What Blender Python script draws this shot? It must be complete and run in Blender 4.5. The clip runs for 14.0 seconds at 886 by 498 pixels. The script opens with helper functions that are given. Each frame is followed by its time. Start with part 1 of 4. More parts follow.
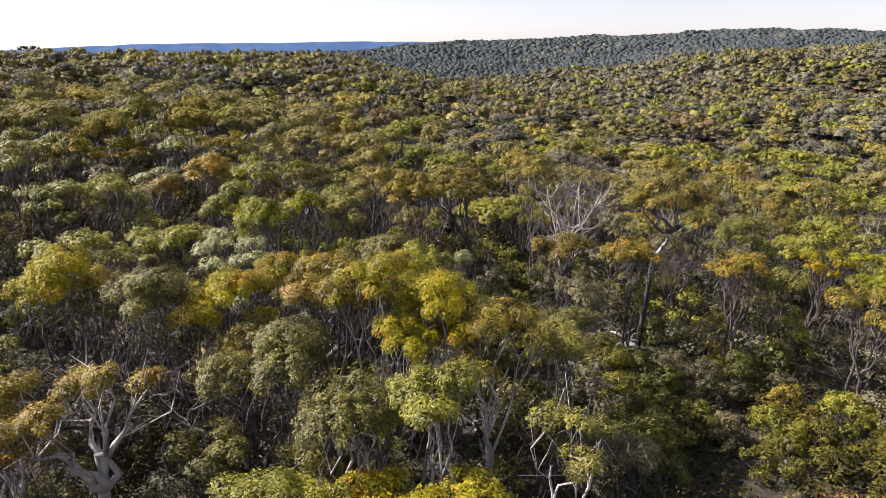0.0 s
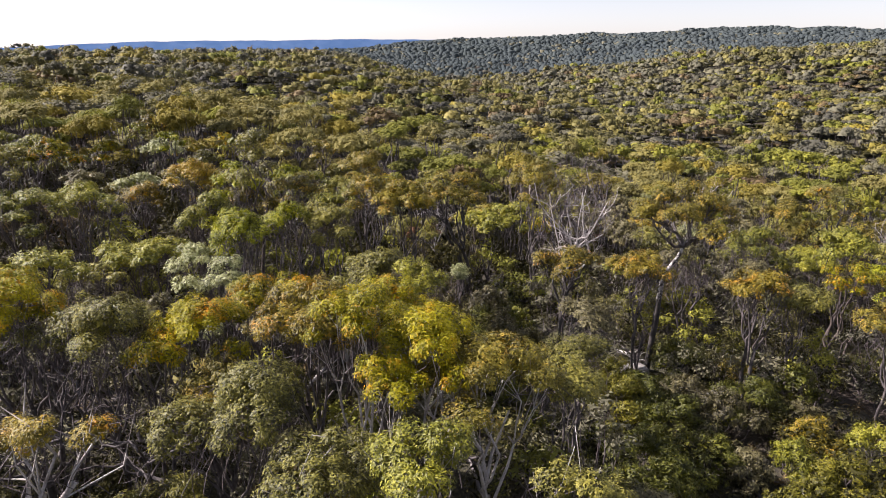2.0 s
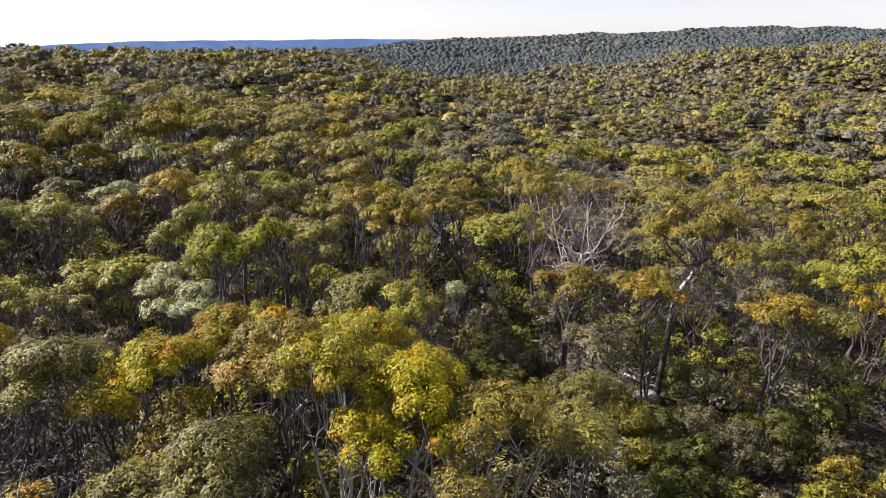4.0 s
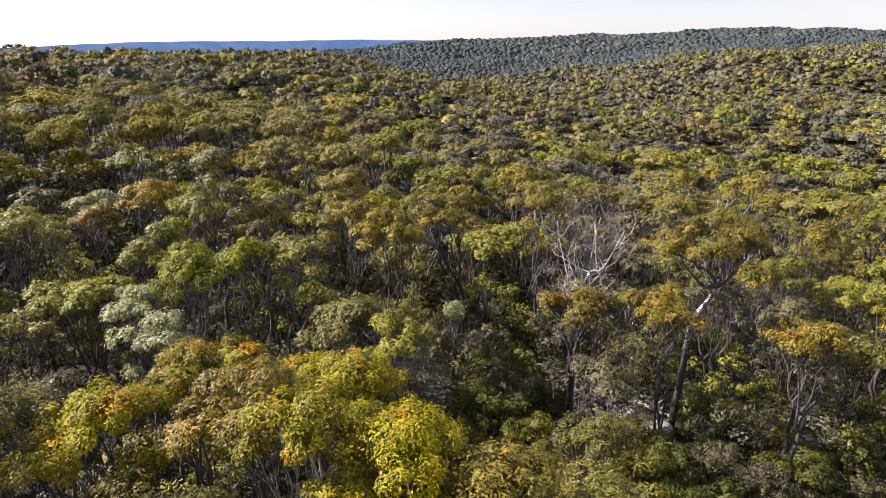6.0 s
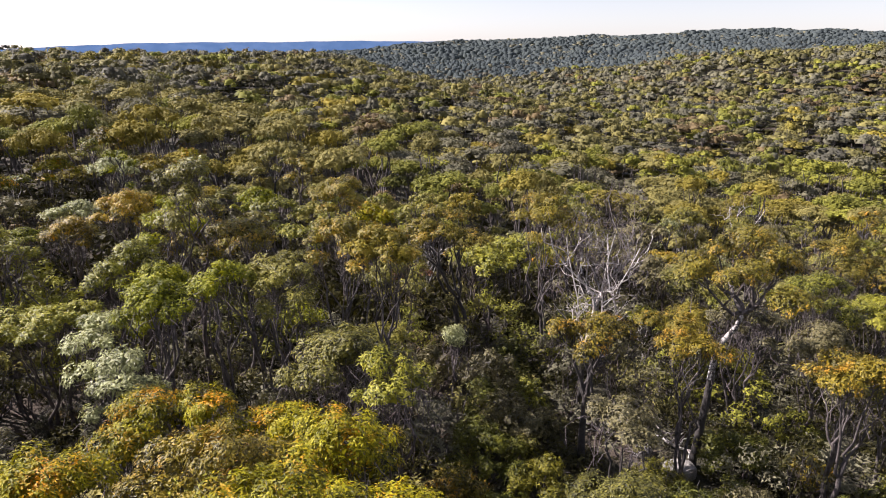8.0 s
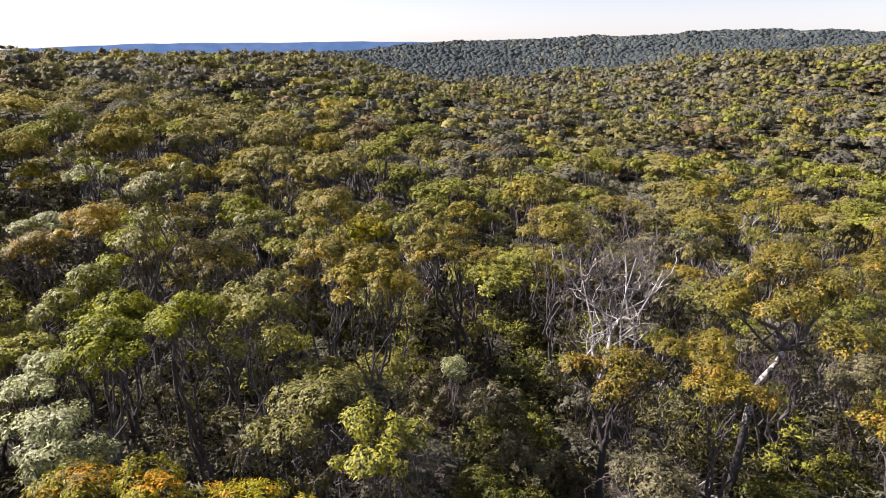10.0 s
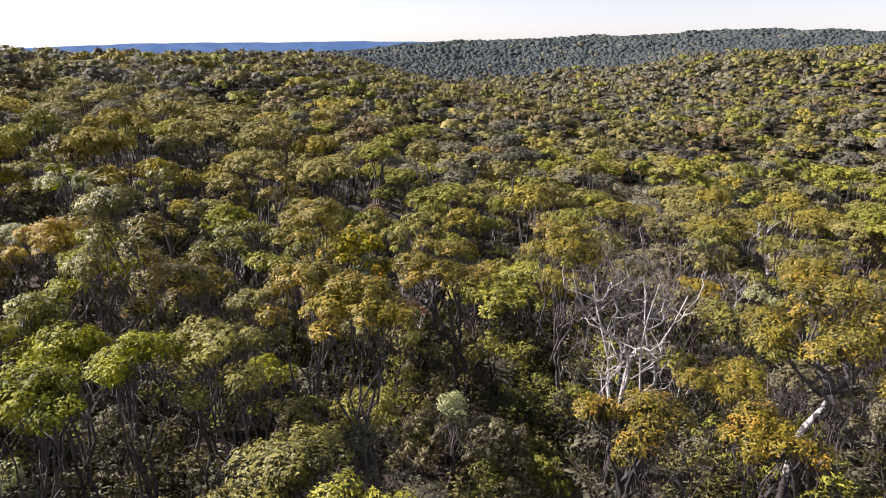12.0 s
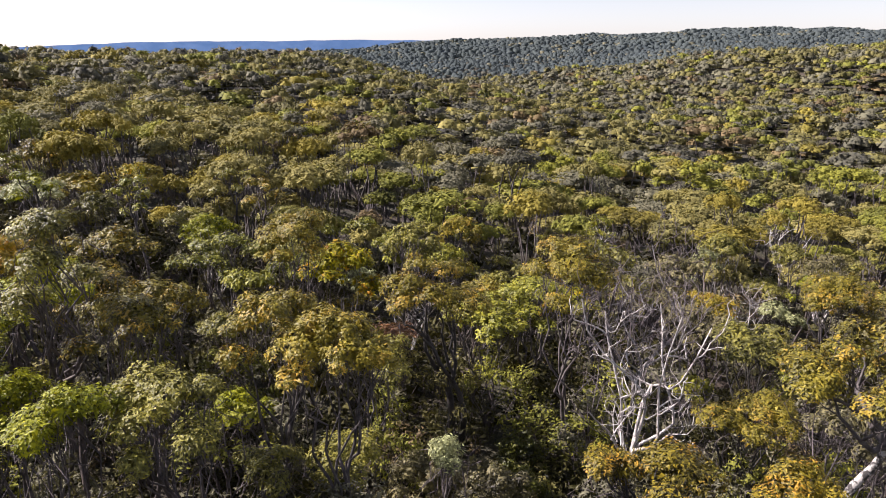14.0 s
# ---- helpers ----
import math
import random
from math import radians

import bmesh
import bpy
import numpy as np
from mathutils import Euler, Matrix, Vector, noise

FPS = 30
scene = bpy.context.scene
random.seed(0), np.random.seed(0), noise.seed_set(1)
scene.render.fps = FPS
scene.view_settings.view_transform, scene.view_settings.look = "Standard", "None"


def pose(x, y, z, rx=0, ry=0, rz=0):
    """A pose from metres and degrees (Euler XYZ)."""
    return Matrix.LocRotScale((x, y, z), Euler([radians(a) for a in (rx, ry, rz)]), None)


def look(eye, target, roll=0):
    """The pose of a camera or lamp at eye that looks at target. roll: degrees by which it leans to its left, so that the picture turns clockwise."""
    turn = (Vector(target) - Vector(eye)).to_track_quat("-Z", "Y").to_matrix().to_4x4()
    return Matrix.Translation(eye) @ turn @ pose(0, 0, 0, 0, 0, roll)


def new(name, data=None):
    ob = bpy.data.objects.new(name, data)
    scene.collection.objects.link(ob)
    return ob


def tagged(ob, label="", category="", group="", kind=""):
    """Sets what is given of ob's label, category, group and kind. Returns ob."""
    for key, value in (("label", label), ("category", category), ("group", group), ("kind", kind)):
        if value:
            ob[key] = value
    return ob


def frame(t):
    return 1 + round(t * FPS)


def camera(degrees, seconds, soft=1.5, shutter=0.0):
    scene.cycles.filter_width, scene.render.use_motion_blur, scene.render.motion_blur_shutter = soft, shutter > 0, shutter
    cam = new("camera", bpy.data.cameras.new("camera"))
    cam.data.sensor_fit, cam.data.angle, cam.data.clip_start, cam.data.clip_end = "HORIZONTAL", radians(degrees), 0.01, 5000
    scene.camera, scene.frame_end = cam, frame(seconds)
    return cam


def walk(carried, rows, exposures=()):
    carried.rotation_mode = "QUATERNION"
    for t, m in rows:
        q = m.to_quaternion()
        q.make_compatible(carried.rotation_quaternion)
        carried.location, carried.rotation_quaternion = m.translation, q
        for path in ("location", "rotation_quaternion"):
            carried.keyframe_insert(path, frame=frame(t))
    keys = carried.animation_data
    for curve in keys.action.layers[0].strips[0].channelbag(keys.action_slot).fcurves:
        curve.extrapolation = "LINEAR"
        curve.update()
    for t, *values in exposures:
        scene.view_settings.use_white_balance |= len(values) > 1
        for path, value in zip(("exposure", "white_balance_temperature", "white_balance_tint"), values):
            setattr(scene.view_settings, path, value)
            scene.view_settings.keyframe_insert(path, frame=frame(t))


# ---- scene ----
cam = camera(70.0, 14.0, soft=1.0)
# seconds, place, and the turn in degrees
PATH = [
    (0, -0.095, -0.180, 15.584, 72.786, 1.251, -0.18),
    (1, -0.055, 1.139, 15.630, 72.664, 1.163, -0.16),
    (2, 0.030, 2.335, 15.688, 72.598, 1.101, -0.14),
    (3, 0.125, 3.550, 15.749, 72.575, 1.063, -0.12),
    (4, 0.209, 4.775, 15.808, 72.584, 1.044, -0.11),
    (5, 0.271, 5.986, 15.857, 72.615, 1.039, -0.10),
    (6, 0.305, 7.191, 15.892, 72.657, 1.045, -0.09),
    (7, 0.316, 8.442, 15.909, 72.704, 1.057, -0.08),
    (8, 0.312, 9.793, 15.908, 72.746, 1.071, -0.08),
    (9, 0.304, 11.266, 15.888, 72.780, 1.083, -0.08),
    (10, 0.302, 12.817, 15.855, 72.798, 1.088, -0.08),
    (11, 0.319, 14.338, 15.817, 72.798, 1.083, -0.08),
    (12, 0.364, 15.710, 15.785, 72.777, 1.063, -0.08),
    (13, 0.439, 16.938, 15.776, 72.732, 1.025, -0.09),
    (14, 0.543, 18.379, 15.811, 72.663, 0.963, -0.10),
]
walk(cam, [(t, pose(x, y, z, rx, 0, rz) @ pose(0, 0, 0, 0, 0, roll)) for t, x, y, z, rx, rz, roll in PATH])

# ---------------------------------------------------------------- light
SUN_FROM = Vector((-0.72, 0.20, 0.66)).normalized()
EXPOSURE = 1.43
scene.view_settings.exposure = EXPOSURE
scene.view_settings.use_white_balance = True
scene.view_settings.white_balance_temperature, scene.view_settings.white_balance_tint = 6310, 23

world = bpy.data.worlds.new("sky")
scene.world = world
world.use_nodes = True
wn = world.node_tree
sky = wn.nodes.new("ShaderNodeTexSky")
sky.sky_type = "NISHITA"
sky.sun_disc = False
sky.sun_elevation = math.asin(SUN_FROM.z)
sky.sun_rotation = math.atan2(SUN_FROM.x, SUN_FROM.y)
sky.air_density, sky.dust_density, sky.ozone_density = 1.0, 0.5, 1.6
wn.nodes["Background"].inputs["Strength"].default_value = 0.062
veil = wn.nodes.new("ShaderNodeHueSaturation")  # thin high cloud pales the blue
veil.inputs["Saturation"].default_value = 0.46
wn.links.new(sky.outputs["Color"], veil.inputs["Color"])
wn.links.new(veil.outputs["Color"], wn.nodes["Background"].inputs["Color"])

sun_data = bpy.data.lights.new("sun", "SUN")
sun_data.energy, sun_data.angle, sun_data.color = 5.0, radians(0.5), (1.0, 0.945, 0.85)
sun = new("sun", sun_data)
sun.matrix_world = look(SUN_FROM * 100, (0, 0, 0))


# ---------------------------------------------------------------- materials
def node_material(name):
    mat = bpy.data.materials.new(name)
    mat.use_nodes = True
    nt = mat.node_tree
    return mat, nt, nt.nodes["Principled BSDF"], nt.nodes["Material Output"]


def ramp(nt, fac, *stops):
    r = nt.nodes.new("ShaderNodeValToRGB")
    while len(r.color_ramp.elements) < len(stops):
        r.color_ramp.elements.new(0.5)
    for e, (at, col) in zip(r.color_ramp.elements, stops):
        e.position, e.color = at, (*col, 1)
    nt.links.new(fac, r.inputs["Fac"])
    return r.outputs["Color"]


def mixed(nt, fac, a, b, kind="MIX"):
    m = nt.nodes.new("ShaderNodeMix")
    m.data_type, m.blend_type = "RGBA", kind
    for sock, value in ((m.inputs["Factor"], fac), (m.inputs["A"], a), (m.inputs["B"], b)):
        if isinstance(value, bpy.types.NodeSocket):
            nt.links.new(value, sock)
        elif isinstance(value, tuple):
            sock.default_value = (*value, 1)
        else:
            sock.default_value = value
    return m.outputs["Result"]


def noise_fac(nt, scale, detail=3.0, coords="Object", rough=0.55):
    tc = nt.nodes.new("ShaderNodeTexCoord")
    n = nt.nodes.new("ShaderNodeTexNoise")
    n.inputs["Scale"].default_value = scale
    n.inputs["Detail"].default_value = detail
    n.inputs["Roughness"].default_value = rough
    nt.links.new(tc.outputs[coords], n.inputs["Vector"])
    return n.outputs["Fac"]


def math_node(nt, op, a, b):
    m = nt.nodes.new("ShaderNodeMath")
    m.operation = op
    for sock, value in zip(m.inputs, (a, b)):
        if isinstance(value, bpy.types.NodeSocket):
            nt.links.new(value, sock)
        else:
            sock.default_value = value
    return m.outputs[0]


def leaf_material(name, old, mid, young, blush=None, patch=0.7, gloss=0.42, thin=0.14, grain=13.0, weight=(0.62, 1.05, 0.75), shine=0.22):
    """Leaves: each leaf takes its own tone between old and young growth; patches of young growth lie over the crown."""
    mat, nt, bsdf, out = node_material(name)
    geo = nt.nodes.new("ShaderNodeNewGeometry")
    info = nt.nodes.new("ShaderNodeObjectInfo")
    leaf = geo.outputs["Random Per Island"]
    grow = noise_fac(nt, patch, 2.0)
    t = math_node(nt, "ADD", math_node(nt, "MULTIPLY", leaf, weight[0]), math_node(nt, "MULTIPLY", grow, weight[1]))
    t = math_node(nt, "ADD", t, math_node(nt, "MULTIPLY", info.outputs["Random"], 0.30))
    fine = noise_fac(nt, grain, 3.0, rough=0.65)
    t = math_node(nt, "ADD", t, math_node(nt, "MULTIPLY", fine, weight[2]))
    t = math_node(nt, "SUBTRACT", t, 0.5 * sum(weight) + 0.15 - 0.45)
    col = ramp(nt, t, (0.0, old), (0.45, mid), (1.0, young))
    if blush:
        red = ramp(nt, noise_fac(nt, patch * 1.7, 3.0), (0.50, (0, 0, 0)), (0.66, (1, 1, 1)))
        pick = ramp(nt, leaf, (0.35, (0, 0, 0)), (0.65, (1, 1, 1)))
        both = mixed(nt, 1.0, red, pick, "MULTIPLY")
        col = mixed(nt, both, col, blush)
    nt.links.new(col, bsdf.inputs["Base Color"])
    bsdf.inputs["Roughness"].default_value = gloss
    bsdf.inputs["Specular IOR Level"].default_value = shine
    bump = nt.nodes.new("ShaderNodeBump")
    bump.inputs["Strength"].default_value = 0.6
    bump.inputs["Distance"].default_value = 0.7 / grain
    nt.links.new(fine, bump.inputs["Height"])
    nt.links.new(bump.outputs["Normal"], bsdf.inputs["Normal"])
    trans = nt.nodes.new("ShaderNodeBsdfTranslucent")
    nt.links.new(mixed(nt, 1.0, col, (1.0, 0.95, 0.45), "MULTIPLY"), trans.inputs["Color"])
    mix = nt.nodes.new("ShaderNodeMixShader")
    mix.inputs["Fac"].default_value = thin
    nt.links.new(bsdf.outputs["BSDF"], mix.inputs[1])
    nt.links.new(trans.outputs["BSDF"], mix.inputs[2])
    nt.links.new(mix.outputs["Shader"], out.inputs["Surface"])
    return mat


def bark_material(name, pale, stain, scale=3.0, lo=0.42, hi=0.62, rough=0.75):
    mat, nt, bsdf, out = node_material(name)
    blot = noise_fac(nt, scale, 4.0)
    grain = noise_fac(nt, scale * 14, 3.0)
    col = mixed(nt, ramp(nt, blot, (lo, (0, 0, 0)), (hi, (1, 1, 1))), pale, stain)
    col = mixed(nt, 0.45, col, ramp(nt, grain, (0.3, (0.25, 0.25, 0.25)), (0.7, (0.8, 0.8, 0.8))), "OVERLAY")
    nt.links.new(col, bsdf.inputs["Base Color"])
    bsdf.inputs["Roughness"].default_value = rough
    bump = nt.nodes.new("ShaderNodeBump")
    bump.inputs["Strength"].default_value = 0.5
    bump.inputs["Distance"].default_value = 0.03
    nt.links.new(grain, bump.inputs["Height"])
    nt.links.new(bump.outputs["Normal"], bsdf.inputs["Normal"])
    return mat


LEAF = {
    "olive": leaf_material("leaf_olive", (0.023, 0.024, 0.010), (0.139, 0.131, 0.028), (0.327, 0.293, 0.047)),
    "green": leaf_material("leaf_green", (0.022, 0.027, 0.008), (0.155, 0.157, 0.019), (0.343, 0.319, 0.029)),
    "yellow": leaf_material("leaf_yellow", (0.026, 0.030, 0.006), (0.186, 0.174, 0.005), (0.415, 0.357, 0.006), (0.52, 0.23, 0.010), thin=0.20, shine=0.15),
    "amber": leaf_material("leaf_amber", (0.041, 0.034, 0.007), (0.234, 0.166, 0.008), (0.441, 0.297, 0.010), (0.50, 0.25, 0.010)),
    "orange": leaf_material("leaf_orange", (0.030, 0.027, 0.008), (0.168, 0.134, 0.014), (0.365, 0.262, 0.020), (0.420, 0.215, 0.025)),
    "lime": leaf_material("leaf_lime", (0.026, 0.032, 0.005), (0.180, 0.192, 0.010), (0.396, 0.387, 0.014), shine=0.15, thin=0.20),
    "gold": leaf_material("leaf_gold", (0.024, 0.022, 0.007), (0.139, 0.119, 0.015), (0.293, 0.231, 0.022), (0.38, 0.235, 0.028)),
    "pale": leaf_material("leaf_pale", (0.057, 0.063, 0.026), (0.251, 0.261, 0.116), (0.501, 0.522, 0.257)),
    "grey": leaf_material("leaf_grey", (0.026, 0.023, 0.017), (0.114, 0.102, 0.046), (0.243, 0.210, 0.094)),
    "rust": leaf_material("leaf_rust", (0.056, 0.030, 0.020), (0.200, 0.098, 0.046), (0.324, 0.170, 0.074)),
    "heath": leaf_material("leaf_heath", (0.021, 0.021, 0.006), (0.109, 0.103, 0.011), (0.217, 0.190, 0.016), patch=1.2),
    "fern": leaf_material("leaf_fern", (0.014, 0.016, 0.005), (0.072, 0.078, 0.011), (0.157, 0.151, 0.014), patch=1.2),
}
FAR_LEAF = {
    # olive and grey hold extra blue, part of it for haze
    "olive": leaf_material("far_leaf_olive", (0.029, 0.028, 0.018), (0.146, 0.133, 0.050), (0.307, 0.262, 0.077), patch=0.11, grain=3.2, weight=(0.25, 1.3, 0.7), gloss=0.6, shine=0.06),
    "green": leaf_material("far_leaf_green", (0.038, 0.043, 0.019), (0.184, 0.185, 0.035), (0.359, 0.344, 0.047), patch=0.11, grain=3.2, weight=(0.25, 1.3, 0.7), gloss=0.6, shine=0.06),
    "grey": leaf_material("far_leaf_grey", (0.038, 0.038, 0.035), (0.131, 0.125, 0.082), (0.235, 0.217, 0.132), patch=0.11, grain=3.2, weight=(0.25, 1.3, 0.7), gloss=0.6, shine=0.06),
    "yellow": leaf_material("far_leaf_yellow", (0.055, 0.047, 0.018), (0.210, 0.176, 0.035), (0.367, 0.286, 0.046), patch=0.11, grain=3.2, weight=(0.25, 1.3, 0.7), gloss=0.6, shine=0.06),
    "rust": leaf_material("far_leaf_rust", (0.050, 0.038, 0.026), (0.160, 0.118, 0.060), (0.250, 0.185, 0.088), patch=0.11, grain=3.2, weight=(0.25, 1.3, 0.7), gloss=0.6, shine=0.06),
    # scrub leaves made extra dark to stand in for shade in the gaps
    "scrub": leaf_material("far_leaf_shade_scrub", (0.010, 0.010, 0.005), (0.038, 0.036, 0.012), (0.084, 0.074, 0.023), patch=0.4, grain=8.0, shine=0.06),
    # air haze put into the leaf colour; high translucency softens contrast
    "blue": leaf_material("far_leaf_haze_tint", (0.063, 0.079, 0.087), (0.087, 0.105, 0.109), (0.115, 0.134, 0.126), patch=0.03, grain=0.4, weight=(0.3, 1.3, 0.5), gloss=0.9, thin=0.4, shine=0.0),
}
BARK = {
    "white": bark_material("bark_white", (0.42, 0.39, 0.37), (0.17, 0.145, 0.135), 2.2, 0.48, 0.70),
    "grey": bark_material("bark_grey", (0.092, 0.078, 0.075), (0.032, 0.026, 0.026), 3.0),
    "brown": bark_material("bark_brown", (0.080, 0.061, 0.053), (0.034, 0.026, 0.024), 3.5),
    "dark": bark_material("bark_dark", (0.042, 0.036, 0.034), (0.018, 0.016, 0.016), 4.0),
    "bleached": bark_material("bleached_wood", (0.24, 0.22, 0.212), (0.11, 0.094, 0.090), 2.6),
    "mottled": bark_material("mottled_bark", (0.36, 0.34, 0.32), (0.035, 0.030, 0.028), 8.0, 0.46, 0.56),
    "twig": bark_material("twig_bark", (0.098, 0.078, 0.080), (0.040, 0.032, 0.034), 1.5),
}


def ground_material():
    mat, nt, bsdf, out = node_material("leaf_litter")
    big = noise_fac(nt, 0.22, 4.0)
    mid = noise_fac(nt, 1.6, 5.0)
    fine = noise_fac(nt, 17.0, 5.0, rough=0.7)
    litter = ramp(nt, fine, (0.28, (0.012, 0.008, 0.005)), (0.5, (0.042, 0.029, 0.020)), (0.75, (0.13, 0.094, 0.068)))
    sand = ramp(nt, fine, (0.3, (0.055, 0.046, 0.038)), (0.7, (0.150, 0.130, 0.112)))
    col = mixed(nt, ramp(nt, mid, (0.66, (0, 0, 0)), (0.76, (1, 1, 1))), litter, sand)
    # dark scrub tone spread over much bare ground, partly as painted shade
    scrub = ramp(nt, noise_fac(nt, 5.5, 6.0, rough=0.8), (0.36, (0.005, 0.005, 0.003)), (0.5, (0.028, 0.026, 0.013)), (0.66, (0.085, 0.074, 0.034)))
    col = mixed(nt, ramp(nt, big, (0.36, (0, 0, 0)), (0.52, (1, 1, 1))), col, scrub)
    nt.links.new(col, bsdf.inputs["Base Color"])
    bsdf.inputs["Roughness"].default_value = 0.95
    bump = nt.nodes.new("ShaderNodeBump")
    bump.inputs["Strength"].default_value = 0.8
    bump.inputs["Distance"].default_value = 0.08
    nt.links.new(fine, bump.inputs["Height"])
    nt.links.new(bump.outputs["Normal"], bsdf.inputs["Normal"])
    return mat


def rock_material():
    mat, nt, bsdf, out = node_material("sandstone")
    a, b = noise_fac(nt, 2.2, 5.0), noise_fac(nt, 22.0, 4.0)
    col = ramp(nt, a, (0.3, (0.10, 0.092, 0.085)), (0.5, (0.23, 0.215, 0.20)), (0.7, (0.36, 0.345, 0.325)))
    col = mixed(nt, 0.5, col, ramp(nt, b, (0.3, (0.2, 0.2, 0.2)), (0.7, (0.8, 0.8, 0.8))), "OVERLAY")
    nt.links.new(col, bsdf.inputs["Base Color"])
    bsdf.inputs["Roughness"].default_value = 0.9
    bump = nt.nodes.new("ShaderNodeBump")
    bump.inputs["Strength"].default_value = 0.7
    bump.inputs["Distance"].default_value = 0.05
    nt.links.new(b, bump.inputs["Height"])
    nt.links.new(bump.outputs["Normal"], bsdf.inputs["Normal"])
    return mat


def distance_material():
    """Hills so far off that only the air's blue shows, painted as glow."""
    mat, nt, bsdf, out = node_material("haze_glow")
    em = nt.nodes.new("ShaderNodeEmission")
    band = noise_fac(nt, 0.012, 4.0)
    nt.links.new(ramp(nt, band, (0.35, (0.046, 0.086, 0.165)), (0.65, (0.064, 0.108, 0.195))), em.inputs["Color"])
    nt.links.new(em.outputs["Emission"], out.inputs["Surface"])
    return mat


GROUND, ROCK, DISTANCE = ground_material(), rock_material(), distance_material()

# ---------------------------------------------------------------- land
# height of the land by distance (rows) and bearing (columns -45 -25 -12 0 12 24 45 degrees) from the start
BEARING = np.array([-45, -25, -12, 0, 12, 24, 45.0])
DISTANT = np.array([0, 30, 65, 110, 165, 225, 330, 430, 700, 1200, 2000, 5200.0])
LAND = np.array([
    [1.0, 1.0, 1.0, 0.9, 0.6, 0.2, 0.0],
    [1.4, 1.2, 1.0, 0.6, 0.2, 0.0, -0.4],
    [3.0, 1.8, -0.3, -2.6, -4.0, -4.3, -4.0],
    [4.5, 2.0, -1.5, -6.2, -9.5, -11.0, -9.0],
    [4.6, 2.0, -1.2, -6.0, -12.0, -12.5, -8.0],
    [5.2, 6.2, 4.0, -2.0, -12.0, -9.5, -1.0],
    [6.5, 7.0, 6.0, -12.0, -16.0, -11.0, 2.0],
    [6.5, 7.0, 6.0, -12.0, -7.0, 7.0, 17.0],
    [4.0, 3.0, 2.0, 0.0, 4.0, 12.0, 16.0],
    [2.0, 2.0, 8.0, 27.0, 34.5, 43.0, 20.0],
])
LAND = np.vstack([LAND, LAND[-1] - 6, LAND[-1] * 0.3])
STEP = np.log1p(DISTANT / 40.0)


def land(x, y):
    """Height of the ground at arrays of x and y."""
    x, y = np.asarray(x, float), np.asarray(y, float)
    far = np.hypot(x, y)
    u = np.interp(np.clip(np.degrees(np.arctan2(x, np.abs(y) + 1e-6)), -45, 45), BEARING, np.arange(len(BEARING)))
    v = np.interp(np.log1p(far / 40.0), STEP, np.arange(len(STEP)))
    i, j = np.minimum(u.astype(int), len(BEARING) - 2), np.minimum(v.astype(int), len(STEP) - 2)
    a, b = u - i, v - j
    a = a * a * (3 - 2 * a)
    b = 0.5 * b + 0.5 * b * b * (3 - 2 * b)
    z = (LAND[j, i] * (1 - a) + LAND[j, i + 1] * a) * (1 - b) + (LAND[j + 1, i] * (1 - a) + LAND[j + 1, i + 1] * a) * b
    near = np.exp(-(far / 18.0) ** 2)
    z = z * (1 - near) + (0.8 - 0.03 * x) * near
    swell = np.sin(x / 37 + 1.3) * np.sin(y / 43 + 0.4) + 0.5 * np.sin(x / 17 - y / 23)
    gully = np.sin(x / 9.5 + 0.7 * np.sin(y / 21)) * np.sin(y / 12.5 + 0.9 * np.sin(x / 27)) + 0.6 * np.sin(x / 15 + y / 11)
    return z + swell * np.clip(far / 220, 0.06, 2.2) + gully * np.clip((far - 45) / 70, 0, 1.1)


def mesh_of(name, verts, quads, materials=(), index=None, smooth=False):
    """A mesh from arrays; a face whose last corner is -1 is a triangle."""
    me = bpy.data.meshes.new(name)
    verts, quads = np.asarray(verts, np.float32), np.asarray(quads, np.int32)
    corners = quads[quads >= 0]
    starts = np.r_[0, np.cumsum((quads >= 0).sum(1))[:-1]].astype(np.int32)
    me.vertices.add(len(verts))
    me.vertices.foreach_set("co", verts.ravel())
    me.loops.add(len(corners))
    me.loops.foreach_set("vertex_index", corners)
    me.polygons.add(len(quads))
    me.polygons.foreach_set("loop_start", starts)
    for m in materials:
        me.materials.append(m)
    if index is not None:
        me.polygons.foreach_set("material_index", np.asarray(index, np.int32))
    if smooth:
        me.polygons.foreach_set("use_smooth", np.ones(len(quads), bool))
    me.update(calc_edges=True)
    return me


def build_ground():
    rings = np.r_[0.02, 0.6, np.arange(2, 60, 1.5), np.geomspace(60, 4900, 70)]
    turns = np.linspace(0, 2 * np.pi, 241)[:-1]
    r, a = np.meshgrid(rings, turns, indexing="ij")
    x, y = r * np.sin(a), r * np.cos(a)
    z = land(x, y)
    rng = np.random.default_rng(5)
    z += rng.normal(0, 0.07, z.shape) * (r < 80) * (r > 9)
    verts = np.stack([x, y, z], -1).reshape(-1, 3)
    n, k = len(rings), len(turns)
    i, j = np.meshgrid(np.arange(n - 1), np.arange(k), indexing="ij")
    i, j = i.ravel(), j.ravel()
    jn = (j + 1) % k
    quads = np.stack([i * k + j, i * k + jn, (i + 1) * k + jn, (i + 1) * k + j], -1)
    cap = np.array([[0, k // 3, 2 * k // 3, -1]])
    me = mesh_of("ground", verts, np.vstack([quads[:, ::-1], cap[:, [2, 1, 0, 3]]]), [GROUND], smooth=True)
    ob = new("ground", me)
    tagged(ob, "brown leaf litter and sandy soil under low scrub", "ground", kind="structure")


build_ground()


